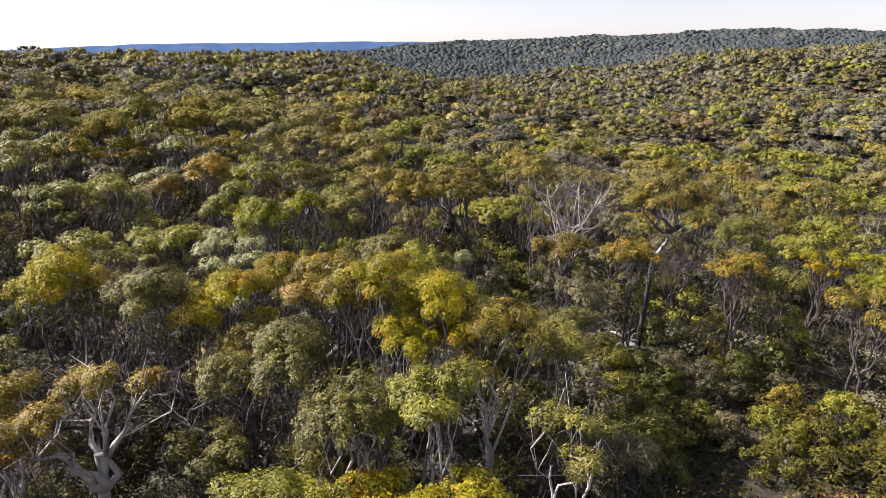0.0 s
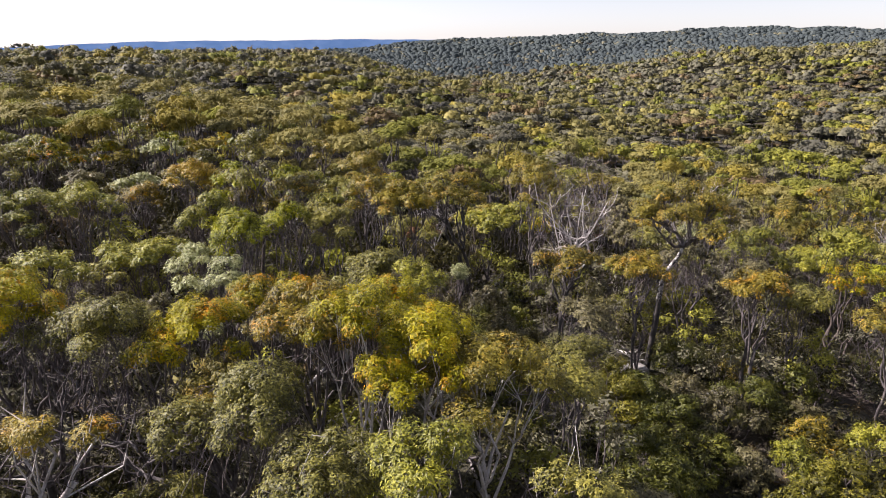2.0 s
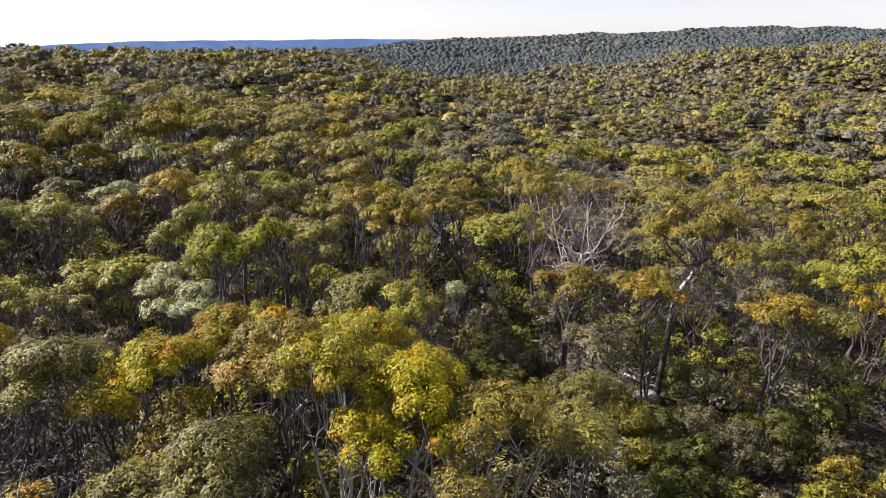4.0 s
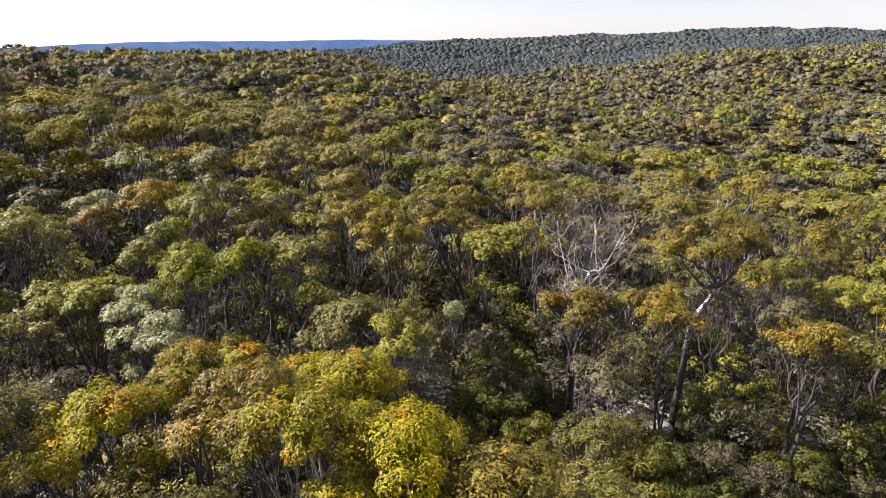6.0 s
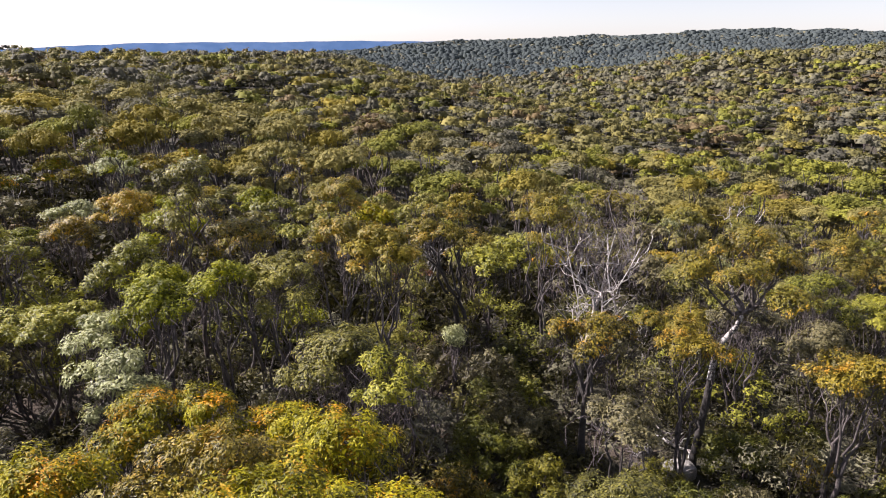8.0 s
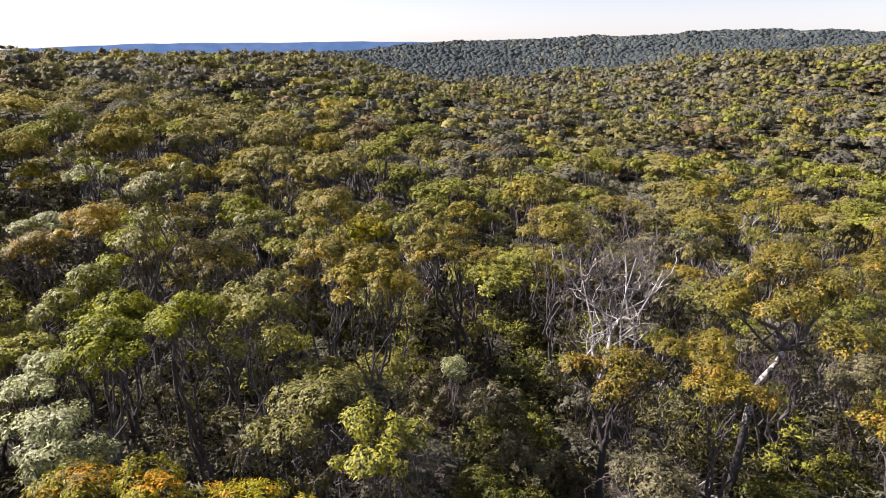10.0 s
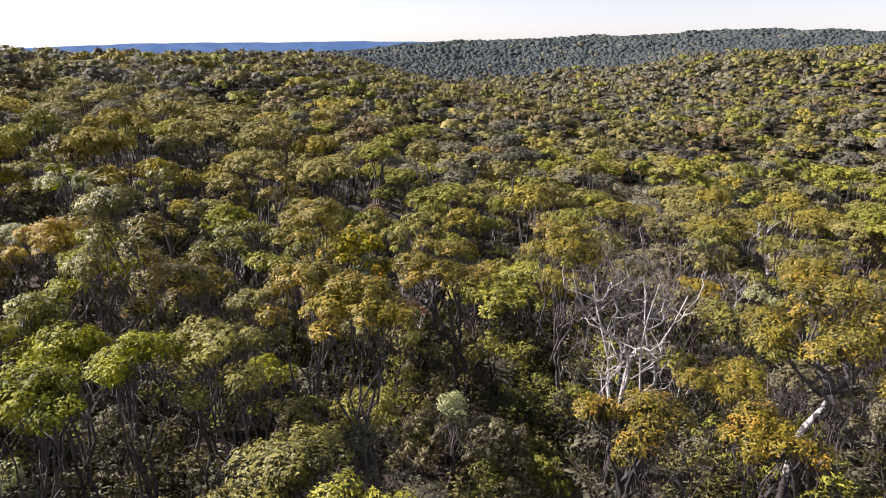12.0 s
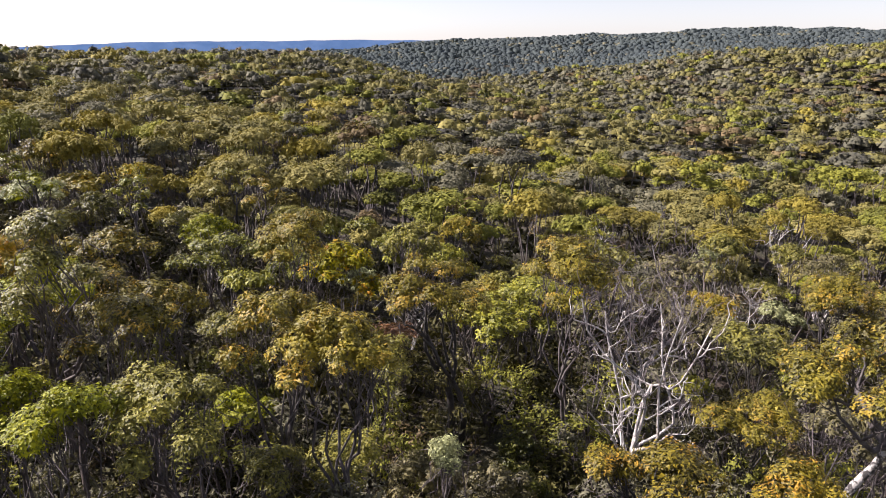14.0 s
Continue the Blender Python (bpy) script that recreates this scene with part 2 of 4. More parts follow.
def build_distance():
    """The blue tableland on the skyline, a strip glowing in haze colour."""
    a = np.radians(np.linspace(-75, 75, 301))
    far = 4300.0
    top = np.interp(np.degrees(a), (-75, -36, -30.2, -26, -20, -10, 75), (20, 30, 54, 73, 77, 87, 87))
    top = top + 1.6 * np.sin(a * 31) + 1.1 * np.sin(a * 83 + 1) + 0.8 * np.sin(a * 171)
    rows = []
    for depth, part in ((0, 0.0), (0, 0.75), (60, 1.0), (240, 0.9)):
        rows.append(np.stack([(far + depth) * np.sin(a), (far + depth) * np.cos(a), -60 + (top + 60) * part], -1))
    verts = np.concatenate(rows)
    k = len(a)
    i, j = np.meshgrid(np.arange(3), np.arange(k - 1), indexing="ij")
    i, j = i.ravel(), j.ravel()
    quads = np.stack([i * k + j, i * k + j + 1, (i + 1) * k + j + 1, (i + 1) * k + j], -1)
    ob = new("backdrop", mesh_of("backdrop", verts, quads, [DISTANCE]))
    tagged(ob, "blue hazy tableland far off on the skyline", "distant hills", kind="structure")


build_distance()


# ---------------------------------------------------------------- how trees grow
def tube(points, radii, sides):
    """A tapered tube along points: verts and quads."""
    p = np.asarray(points, float)
    d = np.gradient(p, axis=0)
    d /= np.linalg.norm(d, axis=1)[:, None] + 1e-9
    ref = np.array([0.31, 0.95, 0.05])
    s = np.cross(d, ref)
    s /= np.linalg.norm(s, axis=1)[:, None] + 1e-9
    t = np.cross(d, s)
    ang = np.linspace(0, 2 * np.pi, sides, endpoint=False)
    ring = (np.cos(ang)[None, :, None] * s[:, None] + np.sin(ang)[None, :, None] * t[:, None]) * np.asarray(radii)[:, None, None]
    verts = (p[:, None] + ring).reshape(-1, 3)
    i, j = np.meshgrid(np.arange(len(p) - 1), np.arange(sides), indexing="ij")
    i, j = i.ravel(), j.ravel()
    jn = (j + 1) % sides
    quads = np.stack([i * sides + j, i * sides + jn, (i + 1) * sides + jn, (i + 1) * sides + j], -1)
    return verts, quads


def joined(pieces):
    verts, quads, n = [], [], 0
    for v, q in pieces:
        verts.append(v)
        quads.append(np.where(q < 0, -1, q + n))
        n += len(v)
    if not verts:
        return np.zeros((0, 3)), np.zeros((0, 4), int)
    return np.concatenate(verts), np.concatenate(quads)


def bough(rng, a, b, n, wobble=0.07, arch=0.0):
    """A crooked way from a to b."""
    t = np.linspace(0, 1, n)[:, None]
    a, b = np.asarray(a, float), np.asarray(b, float)
    p = a + (b - a) * t
    size = np.linalg.norm(b - a)
    for turns in (1.0, 2.3):
        swing, phase = rng.normal(0, wobble * size / turns, 3), rng.uniform(0, 6.283, 3)
        p += np.sin(math.pi * t) * swing * np.sin(turns * 3.0 * t + phase) * 1.5
    p[:, 2] += arch * size * np.sin(np.pi * t[:, 0])
    return p


def clump(rng, centre, radius, leaf, tuft=0.30, cover=0.8, flat=0.60, low=-0.10, heart=0.10, droop=0.35, rise=0.60):
    """A rounded mass of leaves: small tufts set over a dome, thick on top and open below, round a loose heart."""
    length, width = leaf
    centre = np.asarray(centre, float)
    tuft = min(tuft, radius * 0.75)
    n = max(4, int(1.7 * (radius / tuft) ** 2))
    up = low + (1 - low) * (np.arange(n) + rng.uniform(0.1, 0.9, n)) / n
    az = np.arange(n) * 2.39996 + rng.uniform(-0.45, 0.45, n) + rng.random() * 6.28
    flatways = np.sqrt(np.clip(1 - up * up, 0, 1))
    way = np.stack([flatways * np.cos(az), flatways * np.sin(az), up], -1)
    squash = np.array([1, 1, flat])
    middle = way * squash * ((radius - tuft * 0.45) * rng.uniform(0.80, 1.10, n))[:, None]
    size = tuft * rng.uniform(0.7, 1.3, n)
    some = max(6, int(n * cover * 4.4 * tuft * tuft / (0.5 * length * width)))
    k = rng.choice(n, some, p=size ** 2 / np.sum(size ** 2))
    d = rng.normal(size=(some, 3))
    d /= np.linalg.norm(d, axis=1)[:, None] + 1e-9
    side_on = np.sum(d * way[k], 1)
    d -= way[k] * np.where(side_on < -0.15, 2 * side_on, 0)[:, None]
    at = middle[k] + d * (size[k] * rng.uniform(0.55, 1.08, some))[:, None] * np.array([1, 1, 0.8])
    nor = d * 0.55 + way[k] * 0.45 + np.array([0, 0, rise]) + rng.normal(0, 0.30, (some, 3))
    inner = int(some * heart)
    if inner:
        e = rng.normal(size=(inner, 3))
        e /= np.linalg.norm(e, axis=1)[:, None] + 1e-9
        e[:, 2] = np.abs(e[:, 2]) * np.where(rng.random(inner) < 0.75, 1, -0.25)
        at = np.vstack([at, e * squash * (radius * rng.uniform(0.35, 0.78, inner))[:, None]])
        nor = np.vstack([nor, e + rng.normal(0, 0.4, (inner, 3))])
        d = np.vstack([d, e])
    total = some + inner
    at = at + centre
    nor /= np.linalg.norm(nor, axis=1)[:, None] + 1e-9
    axis = d * np.array([1, 1, 0.3]) + np.array([0, 0, -droop]) + rng.normal(0, 0.7, (total, 3))
    axis -= nor * np.sum(axis * nor, 1)[:, None]
    axis /= np.linalg.norm(axis, axis=1)[:, None] + 1e-9
    side = np.cross(nor, axis)
    grown = np.r_[np.ones(some), np.full(inner, 2.0)]
    le = (length * grown * rng.uniform(0.6, 1.35, total))[:, None] * 0.5
    wi = (width * grown * rng.uniform(0.7, 1.3, total))[:, None] * 0.5
    verts = np.stack([at - axis * le + side * wi, at - axis * le * 0.6 - side * wi, at + axis * le], 1).reshape(-1, 3)
    faces = np.c_[np.arange(total * 3).reshape(-1, 3), np.full(total, -1)]
    return verts, faces


def dome_core(rng, centre, radius, flat=0.62, segs=5, rings=1, skirt=14):
    """The closed heart of a clump: a small lumpy cap, open below."""
    el = np.radians(np.linspace(-skirt, 58, rings + 1))
    az = np.linspace(0, 2 * np.pi, segs, endpoint=False) + rng.random() * 6
    e, a = np.meshgrid(el, az, indexing="ij")
    rr = radius * rng.uniform(0.65, 1.25, e.shape)
    v = np.stack([np.cos(e) * np.cos(a) * rr, np.cos(e) * np.sin(a) * rr, np.sin(e) * rr * flat], -1).reshape(-1, 3) + centre
    i, j = np.meshgrid(np.arange(rings), np.arange(segs), indexing="ij")
    i, j = i.ravel(), j.ravel()
    jn = (j + 1) % segs
    q = np.stack([i * segs + j, i * segs + jn, (i + 1) * segs + jn, (i + 1) * segs + j], -1)
    k = rings * segs
    cap = [[k, k + m, k + m + 1, -1] for m in range(1, segs - 1)]
    return v, np.vstack([q, cap])


class Form:
    """The meshes of one kind of tree; trees that grow alike share them."""

    def __init__(self, parts):
        self.parts = parts


def as_parts(rows):
    out = []
    for name, v, q, role in rows:
        if len(q):
            me = mesh_of(name, v, q, [None], smooth=role != "leaf")
            out.append((name, me, role))
    return Form(out)


def grow(seed, height=8.0, spread=2.0, stems=2, limbs=3, clumps=6, tuft=0.30, cover=0.8, leaf=(0.14, 0.06), lean=(0, 0), fork=0.35, girth=0.09, dome=0.20, depth=0.55, twigs=34, sides=6, raw=False, bare=0.0, crook=0.07, way=None):
    """A many-stemmed gum: stems, crooked limbs, domed clumps of leaves in a broken crown and bare twigs under it."""
    rng = np.random.default_rng(seed)
    rows, crown, twig = [], [], []
    spots, sizes = [], []
    mean = min(1.25, spread * math.sqrt(1.05 / clumps))
    for i in range(clumps):
        a = i * 2.39996 + rng.uniform(-0.5, 0.5)
        size = mean * rng.uniform(0.60, 1.35)
        r = max(0.0, spread - 0.6 * size) * math.sqrt((i + 0.35) / clumps) * rng.uniform(0.85, 1.15)
        z = height * (1 - dome * (r / spread) ** 2) - rng.random() ** 2 * depth - size * 0.60
        spots.append(np.array([math.cos(a) * r + lean[0] * height, math.sin(a) * r + lean[1] * height, z]))
        sizes.append(size)
    order = sorted(range(clumps), key=lambda i: math.atan2(spots[i][1] - lean[1] * height, spots[i][0] - lean[0] * height))
    total = min(stems * limbs, clumps)
    groups = [[(spots[i], sizes[i]) for i in order[g * clumps // total:(g + 1) * clumps // total]] for g in range(total)]
    groups = [g for g in groups if g]
    for s in range(stems):
        mine = groups[s * len(groups) // stems:(s + 1) * len(groups) // stems]
        if not mine:
            continue
        mean = np.mean([c for g in mine for c, _ in g], 0)
        base = np.array([rng.uniform(-0.22, 0.22), rng.uniform(-0.22, 0.22), -0.3]) * (1 if stems > 1 else 0.2)
        base[2] = -0.3
        top = np.array([mean[0] * 0.45, mean[1] * 0.45, height * fork * rng.uniform(0.85, 1.2)])
        g0 = girth * rng.uniform(0.8, 1.15)
        if way:
            p = np.array(way)
            half = len(p) // 2 + 1
            g = np.linspace(g0 * 1.2, g0 * 0.55, len(p))
            rows.append(("trunk", *tube(p[:half], g[:half], sides + 2), "low_bark"))
            tip = p[-1] + (p[-1] - p[-2]) * 0.35
            rows.append(("upper_trunk", *tube(np.vstack([p[half - 1:], tip]), np.r_[g[half - 1:], 0.02], sides + 2), "high_bark"))
            top = p[-1]
        else:
            p = bough(rng, base, top, 7, crook * 0.6)
            rows.append(("trunk", *tube(p, np.linspace(g0 * 1.15, g0 * 0.78, 7), sides + 1), "bark"))
        for g in mine:
            gm = np.mean([c for c, _ in g], 0)
            end = top + (gm - top) * 0.62
            end[2] -= 0.06 * height * rng.random()
            p = bough(rng, top, end, 5, crook, -0.06)
            pieces = [tube(p, np.linspace(g0 * 0.66, g0 * 0.34, 5), sides - 1)]
            for c, size in g:
                q = bough(rng, p[rng.integers(3, 5)], c + np.array([0, 0, -0.15 * size]), 4, crook * 1.2, -0.04)
                pieces.append(tube(q, np.linspace(g0 * 0.32, g0 * 0.16, 4), max(3, sides - 2)))
                for _ in range(4):
                    k = q[rng.integers(1, 4)]
                    e = c + rng.normal(0, 0.5, 3) * size * np.array([1, 1, 0.5]) + np.array([0, 0, 0.3 * size])
                    pieces.append(tube(bough(rng, k, e, 3, 0.09, -0.05), (g0 * 0.16, g0 * 0.11, 0.007), 3))
            rows.append(("limb", *joined(pieces), "bark"))
    for c, size in zip(spots, sizes):
        if rng.random() < bare:
            size *= 0.45
        crown.append(clump(rng, c, size, leaf, tuft, cover))
    for _ in range(twigs):
        i = rng.integers(clumps)
        a = spots[i] + rng.normal(0, 0.4, 3) * sizes[i] * np.array([1, 1, 0.3]) + np.array([0, 0, -0.1])
        e = a + np.array([rng.normal(0, 0.5), rng.normal(0, 0.5), -rng.uniform(0.3, 1.7)])
        twig.append(tube(bough(rng, e, a, 4, 0.13), (0.014, 0.011, 0.008, 0.004), 3))
    rows.append(("crown", *joined(crown), "leaf"))
    rows.append(("twig_spray", *joined(twig), "twig"))
    return rows if raw else as_parts(rows)


def dead(seed, height=8.0, spread=2.4, limbs=5, girth=0.13, lean=(0, 0), fine=90, raw=False):
    """A dead gum: bare crooked limbs and a haze of grey twigs."""
    rng = np.random.default_rng(seed)
    rows, twig = [], []
    top = np.array([lean[0] * height * 0.4, lean[1] * height * 0.4, height * 0.38])
    rows.append(("trunk", *tube(bough(rng, (0, 0, -0.3), top, 8, 0.04), np.linspace(girth * 1.2, girth * 0.85, 8), 7), "low_bark"))
    for i in range(limbs):
        a = i * 2 * math.pi / limbs + rng.uniform(-0.4, 0.4)
        r = spread * rng.uniform(0.5, 1.0)
        end = np.array([math.cos(a) * r + lean[0] * height, math.sin(a) * r + lean[1] * height, height * rng.uniform(0.66, 1.02)])
        p = bough(rng, top, end, 9, 0.085, -0.07)
        pieces = [tube(p, np.linspace(girth * 0.62, 0.018, 9), 6)]
        for _ in range(4):
            k = p[rng.integers(3, 8)]
            e = k + np.array([rng.normal(0, 0.8), rng.normal(0, 0.8), rng.uniform(0.2, 1.4)])
            q = bough(rng, k, e, 6, 0.12, -0.08)
            pieces.append(tube(q, np.linspace(girth * 0.30, 0.010, 6), 5))
            for _ in range(3):
                b = q[rng.integers(2, 6)]
                pieces.append(tube(bough(rng, b, b + rng.normal(0, 0.42, 3) + np.array([0, 0, 0.3]), 4, 0.12), np.linspace(0.018, 0.005, 4), 3))
        rows.append(("limb", *joined(pieces), "bark"))
    for _ in range(fine):
        a = rng.random() * 6.283
        r = spread * math.sqrt(rng.random())
        k = np.array([math.cos(a) * r + lean[0] * height, math.sin(a) * r + lean[1] * height, height * rng.uniform(0.55, 1.0)])
        e = k + rng.normal(0, 0.35, 3) + np.array([0, 0, 0.35])
        twig.append(tube(bough(rng, k, e, 3, 0.12), (0.012, 0.010, 0.004), 3))
    rows.append(("twig_spray", *joined(twig), "twig"))
    return rows if raw else as_parts(rows)


def bush(seed, height=1.6, spread=1.0, tufts=9, tuft=0.5, cover=0.7, leaf=(0.14, 0.045), upright=0.0, raw=False):
    """A shrub with leaves to the ground on a few thin stems."""
    rng = np.random.default_rng(seed)
    rows, crown, stems = [], [], []
    for i in range(tufts):
        a = i * 2.39996 + rng.uniform(-0.4, 0.4)
        r = spread * math.sqrt((i + 0.3) / tufts)
        z = height * (1 - 0.55 * (r / spread) ** 2) * rng.uniform(0.72, 1.0) - tuft * 0.4
        c = np.array([math.cos(a) * r, math.sin(a) * r, max(z, tuft * 0.3)])
        size = tuft * rng.uniform(0.75, 1.25)
        crown.append(clump(rng, c, size, leaf, size * 0.5, cover, 0.85 + upright, -0.5, 0.15, -0.5, 0.25))
        stems.append(tube(bough(rng, (c[0] * 0.15, c[1] * 0.15, -0.15), c, 4, 0.08), np.linspace(0.028, 0.008, 4), 4))
    rows += [("stem", *one, "twig") for one in stems]
    rows.append(("foliage", *joined(crown), "leaf"))
    return rows if raw else as_parts(rows)


def plant(name, form, x, y, turn=0.0, size=1.0, leaf="olive", bark="grey", twig="twig", label="", category="tree", group="", tall=1.0, z=None):
    """Sets a tree or shrub of that form on the ground, with its own leaf and bark."""
    thing = new(name)
    thing.empty_display_size = 0.3
    base = float(land(x, y)) if z is None else z
    thing.matrix_basis = Matrix.LocRotScale((x, y, base), Euler((0, 0, turn)), (size, size, size * tall))
    for part_name, me, role in form.parts:
        ob = new(part_name, me)
        ob.parent = thing
        if role == "twig" and part_name == "twig_spray":
            tagged(ob, "fine bare grey twigs", kind="stuff")
        ob.material_slots[0].link = "OBJECT"
        ob.material_slots[0].material = LEAF[leaf] if role == "leaf" else BARK["dark"] if role == "low_bark" else BARK["mottled"] if role == "high_bark" else BARK[bark] if role == "bark" else BARK[twig]
    tagged(thing, label, category, group)
    return thing


# ---------------------------------------------------------------- the trees that stand out
TAKEN = []
LABELS = {
    "olive": "olive-green gum tree with a broken leafy crown",
    "green": "bright green gum tree with rounded leaf tufts",
    "yellow": "gum tree with yellow-green new leaves on top",
    "lime": "gum tree with vivid lime-green rounded leaf tufts",
    "gold": "gum tree with golden-green sunlit leaves",
    "orange": "gum tree flushed with orange-brown new leaves",
    "amber": "gum tree with a bright orange-yellow crown",
    "pale": "gum tree with pale silvery-green sunlit leaves",
    "grey": "grey-green gum tree with thin foliage and bare twigs",
    "rust": "gum tree with dry rusty-brown leaves",
}


def gum(x, y, top, leaf, bark="grey", seed=1, label="", **shape):
    """A gum of its own form, whose crown reaches the height top."""
    h = top - float(land(x, y))
    keys = dict(height=h, spread=1.9, clumps=6, leaf=(0.105, 0.038) if y < 25 else (0.13, 0.054))
    keys.update(shape)
    TAKEN.append((x, y, keys["spread"] * 0.9))
    if y > 24 and leaf in ("orange", "amber", "pale", "lime"):  # these stand at the edge of small gaps
        for k in (2.4, 4.2):
            away = math.hypot(x, y - 8)
            TAKEN.append((x - x / away * k, y - (y - 8) / away * k, 1.4))
    return plant("gum_tree", grow(seed, **keys), x, y, leaf=leaf, bark=bark, label=label or LABELS[leaf], group="gum trees")


def dead_gum(x, y, top, bark="white", seed=1, label="dead gum tree with bare bleached limbs and twigs", **shape):
    TAKEN.append((x, y, 1.5))
    return plant("dead_gum_tree", dead(seed, height=top - float(land(x, y)), **shape), x, y, bark=bark, label=label, group="dead gum trees")


def shrub(x, y, top, leaf, seed=1, label="", **shape):
    h = top - float(land(x, y))
    keys = dict(height=h, spread=h * 0.6, tuft=0.34 * h ** 0.6)
    keys.update(shape)
    TAKEN.append((x, y, keys["spread"] * 0.8))
    return plant("shrub", bush(seed, **keys), x, y, leaf=leaf, bark="brown", label=label or LABELS.get(leaf, ""), category="shrub", group="shrubs")


def boulder(x, y, length, width, height, turn, seed, label):
    """A weathered sandstone block with ledges."""
    bm = bmesh.new()
    bmesh.ops.create_icosphere(bm, subdivisions=4, radius=1.0)
    off = Vector((seed * 3.7, 0, 0))
    for v in bm.verts:
        c = v.co.copy()
        for k in range(3):
            c[k] = math.copysign(abs(c[k]) ** 0.55, c[k])
        c *= 1 + 0.16 * noise.noise(v.co * 1.6 + off) + 0.07 * noise.noise(v.co * 5 + off)
        ledge = round(c.z * 3.2) / 3.2
        c.z = c.z * 0.45 + ledge * 0.55
        v.co = Vector((c.x * length / 2, c.y * width / 2, c.z * height / 2))
    me = bpy.data.meshes.new("boulder")
    bm.to_mesh(me)
    bm.free()
    me.materials.append(ROCK)
    ob = new("boulder", me)
    ob.matrix_basis = pose(x, y, float(land(x, y)) + height * 0.28, 0, 0, turn)
    tagged(ob, label, "rock", "sandstone rocks")
    TAKEN.append((x, y, length * 0.6))


# the yellow crowns on the near rise
gum(-7.6, 19.5, 8.9, "yellow", "grey", 1, spread=1.7, clumps=8, dome=0.28, depth=0.3)
gum(-7.0, 23.0, 8.3, "yellow", "brown", 2, spread=1.3, dome=0.28, depth=0.3, clumps=5)
gum(-5.6, 22.8, 8.5, "yellow", "brown", 3, spread=1.3, dome=0.28, depth=0.3, clumps=4)
gum(-4.3, 19.5, 9.4, "orange", "grey", 4, spread=1.8, dome=0.28, depth=0.3, clumps=7)
gum(-2.2, 20.8, 9.0, "yellow", "grey", 5, spread=1.6, dome=0.28, depth=0.3, clumps=6)
gum(-2.6, 18.0, 9.8, "yellow", "white", 6, spread=1.7, dome=0.28, depth=0.3, clumps=7)
gum(-0.9, 18.0, 9.2, "yellow", "white", 7, spread=2, dome=0.28, depth=0.3, clumps=8)
gum(1.0, 17.8, 8.6, "gold", "white", 8, spread=2.1, dome=0.28, depth=0.3, clumps=8)
gum(-0.4, 13.6, 8.6, "green", "white", 9, spread=1.2, dome=0.28, depth=0.3, clumps=3, stems=5, crook=0.11, bare=0.25, limbs=2, girth=0.10, label="many-stemmed white-barked gum with fresh green leaves")
gum(-2.9, 14.0, 8.1, "olive", "white", 10, spread=1.6, clumps=4, bare=0.25, crook=0.13)
gum(-5.2, 16.2, 8.4, "olive", "grey", 11, spread=2.1, clumps=5, bare=0.3, twigs=90)
gum(-3.8, 23.2, 7.8, "yellow", "brown", 12, spread=0.73, dome=0.28, depth=0.3, clumps=2, stems=1)
gum(2.7, 14.0, 7.2, "olive", "white", 13, crook=0.11, spread=1.8, clumps=4, stems=5, girth=0.085, bare=0.95, label="many-stemmed gum with crooked white limbs and few leaves")
gum(-1.2, 10.4, 6.9, "yellow", "grey", 14, spread=1.6, dome=0.28, depth=0.3, clumps=5)
gum(-4.6, 11.5, 6.4, "green", "grey", 15, spread=1.7, clumps=4)
# low leafy crowns at the foot of the rise
gum(-3.6, 12.0, 6.2, "green", "grey", 201, spread=1.2, clumps=6)
gum(-2.2, 12.3, 6.4, "yellow", "grey", 202, spread=1.3, clumps=7, dome=0.28)
gum(0.4, 12.0, 6.5, "yellow", "grey", 203, spread=1.2, clumps=6, dome=0.28)
gum(-2.4, 15.6, 6.4, "lime", "grey", 204, spread=1.0, clumps=5)
gum(-4.3, 14.3, 5.4, "olive", "grey", 205, spread=1.2, clumps=6, twigs=50)
gum(-7.2, 15.4, 5.6, "olive", "grey", 206, spread=1.3, clumps=6, twigs=60)
gum(-12.8, 14.9, 7.3, "orange", "white", 207, spread=1.3, clumps=6)
gum(-6.7, 18.2, 7.6, "gold", "grey", 208, spread=1.2, clumps=5, twigs=50)
# the scrubby twiggy stand
gum(-9.9, 21.4, 8.4, "grey", "grey", 16, spread=1.6, clumps=5, bare=0.2, twigs=60)
gum(-12.7, 20.8, 8.0, "olive", "grey", 17, spread=1.7, clumps=5, bare=0.35, twigs=70)
gum(-10.2, 18.9, 9.0, "olive", "grey", 18, spread=1.5, clumps=4, bare=0.4, twigs=70)
gum(-14.2, 20.6, 9.2, "yellow", "grey", 19, spread=1.6, dome=0.34, depth=0.3, clumps=5, bare=0.2, twigs=90)
dead_gum(-8.0, 17.4, 7.4, "grey", 20, spread=1.8, fine=110)
dead_gum(-12.0, 18.0, 6.8, "grey", 21, spread=1.6, fine=90)
# the big white gum
gum(-9.9, 14.7, 8.2, "orange", "white", 22, stems=1, limbs=6, spread=2.7, dome=0.34, depth=0.3, clumps=5, girth=0.21, fork=0.42, bare=0.955, crook=0.11, twigs=70, label="large white-barked gum with crooked limbs and sparse leaves")
gum(-11.9, 13.6, 6.6, "orange", "white", 23, stems=2, spread=1.1, dome=0.34, depth=0.3, clumps=4, girth=0.12)
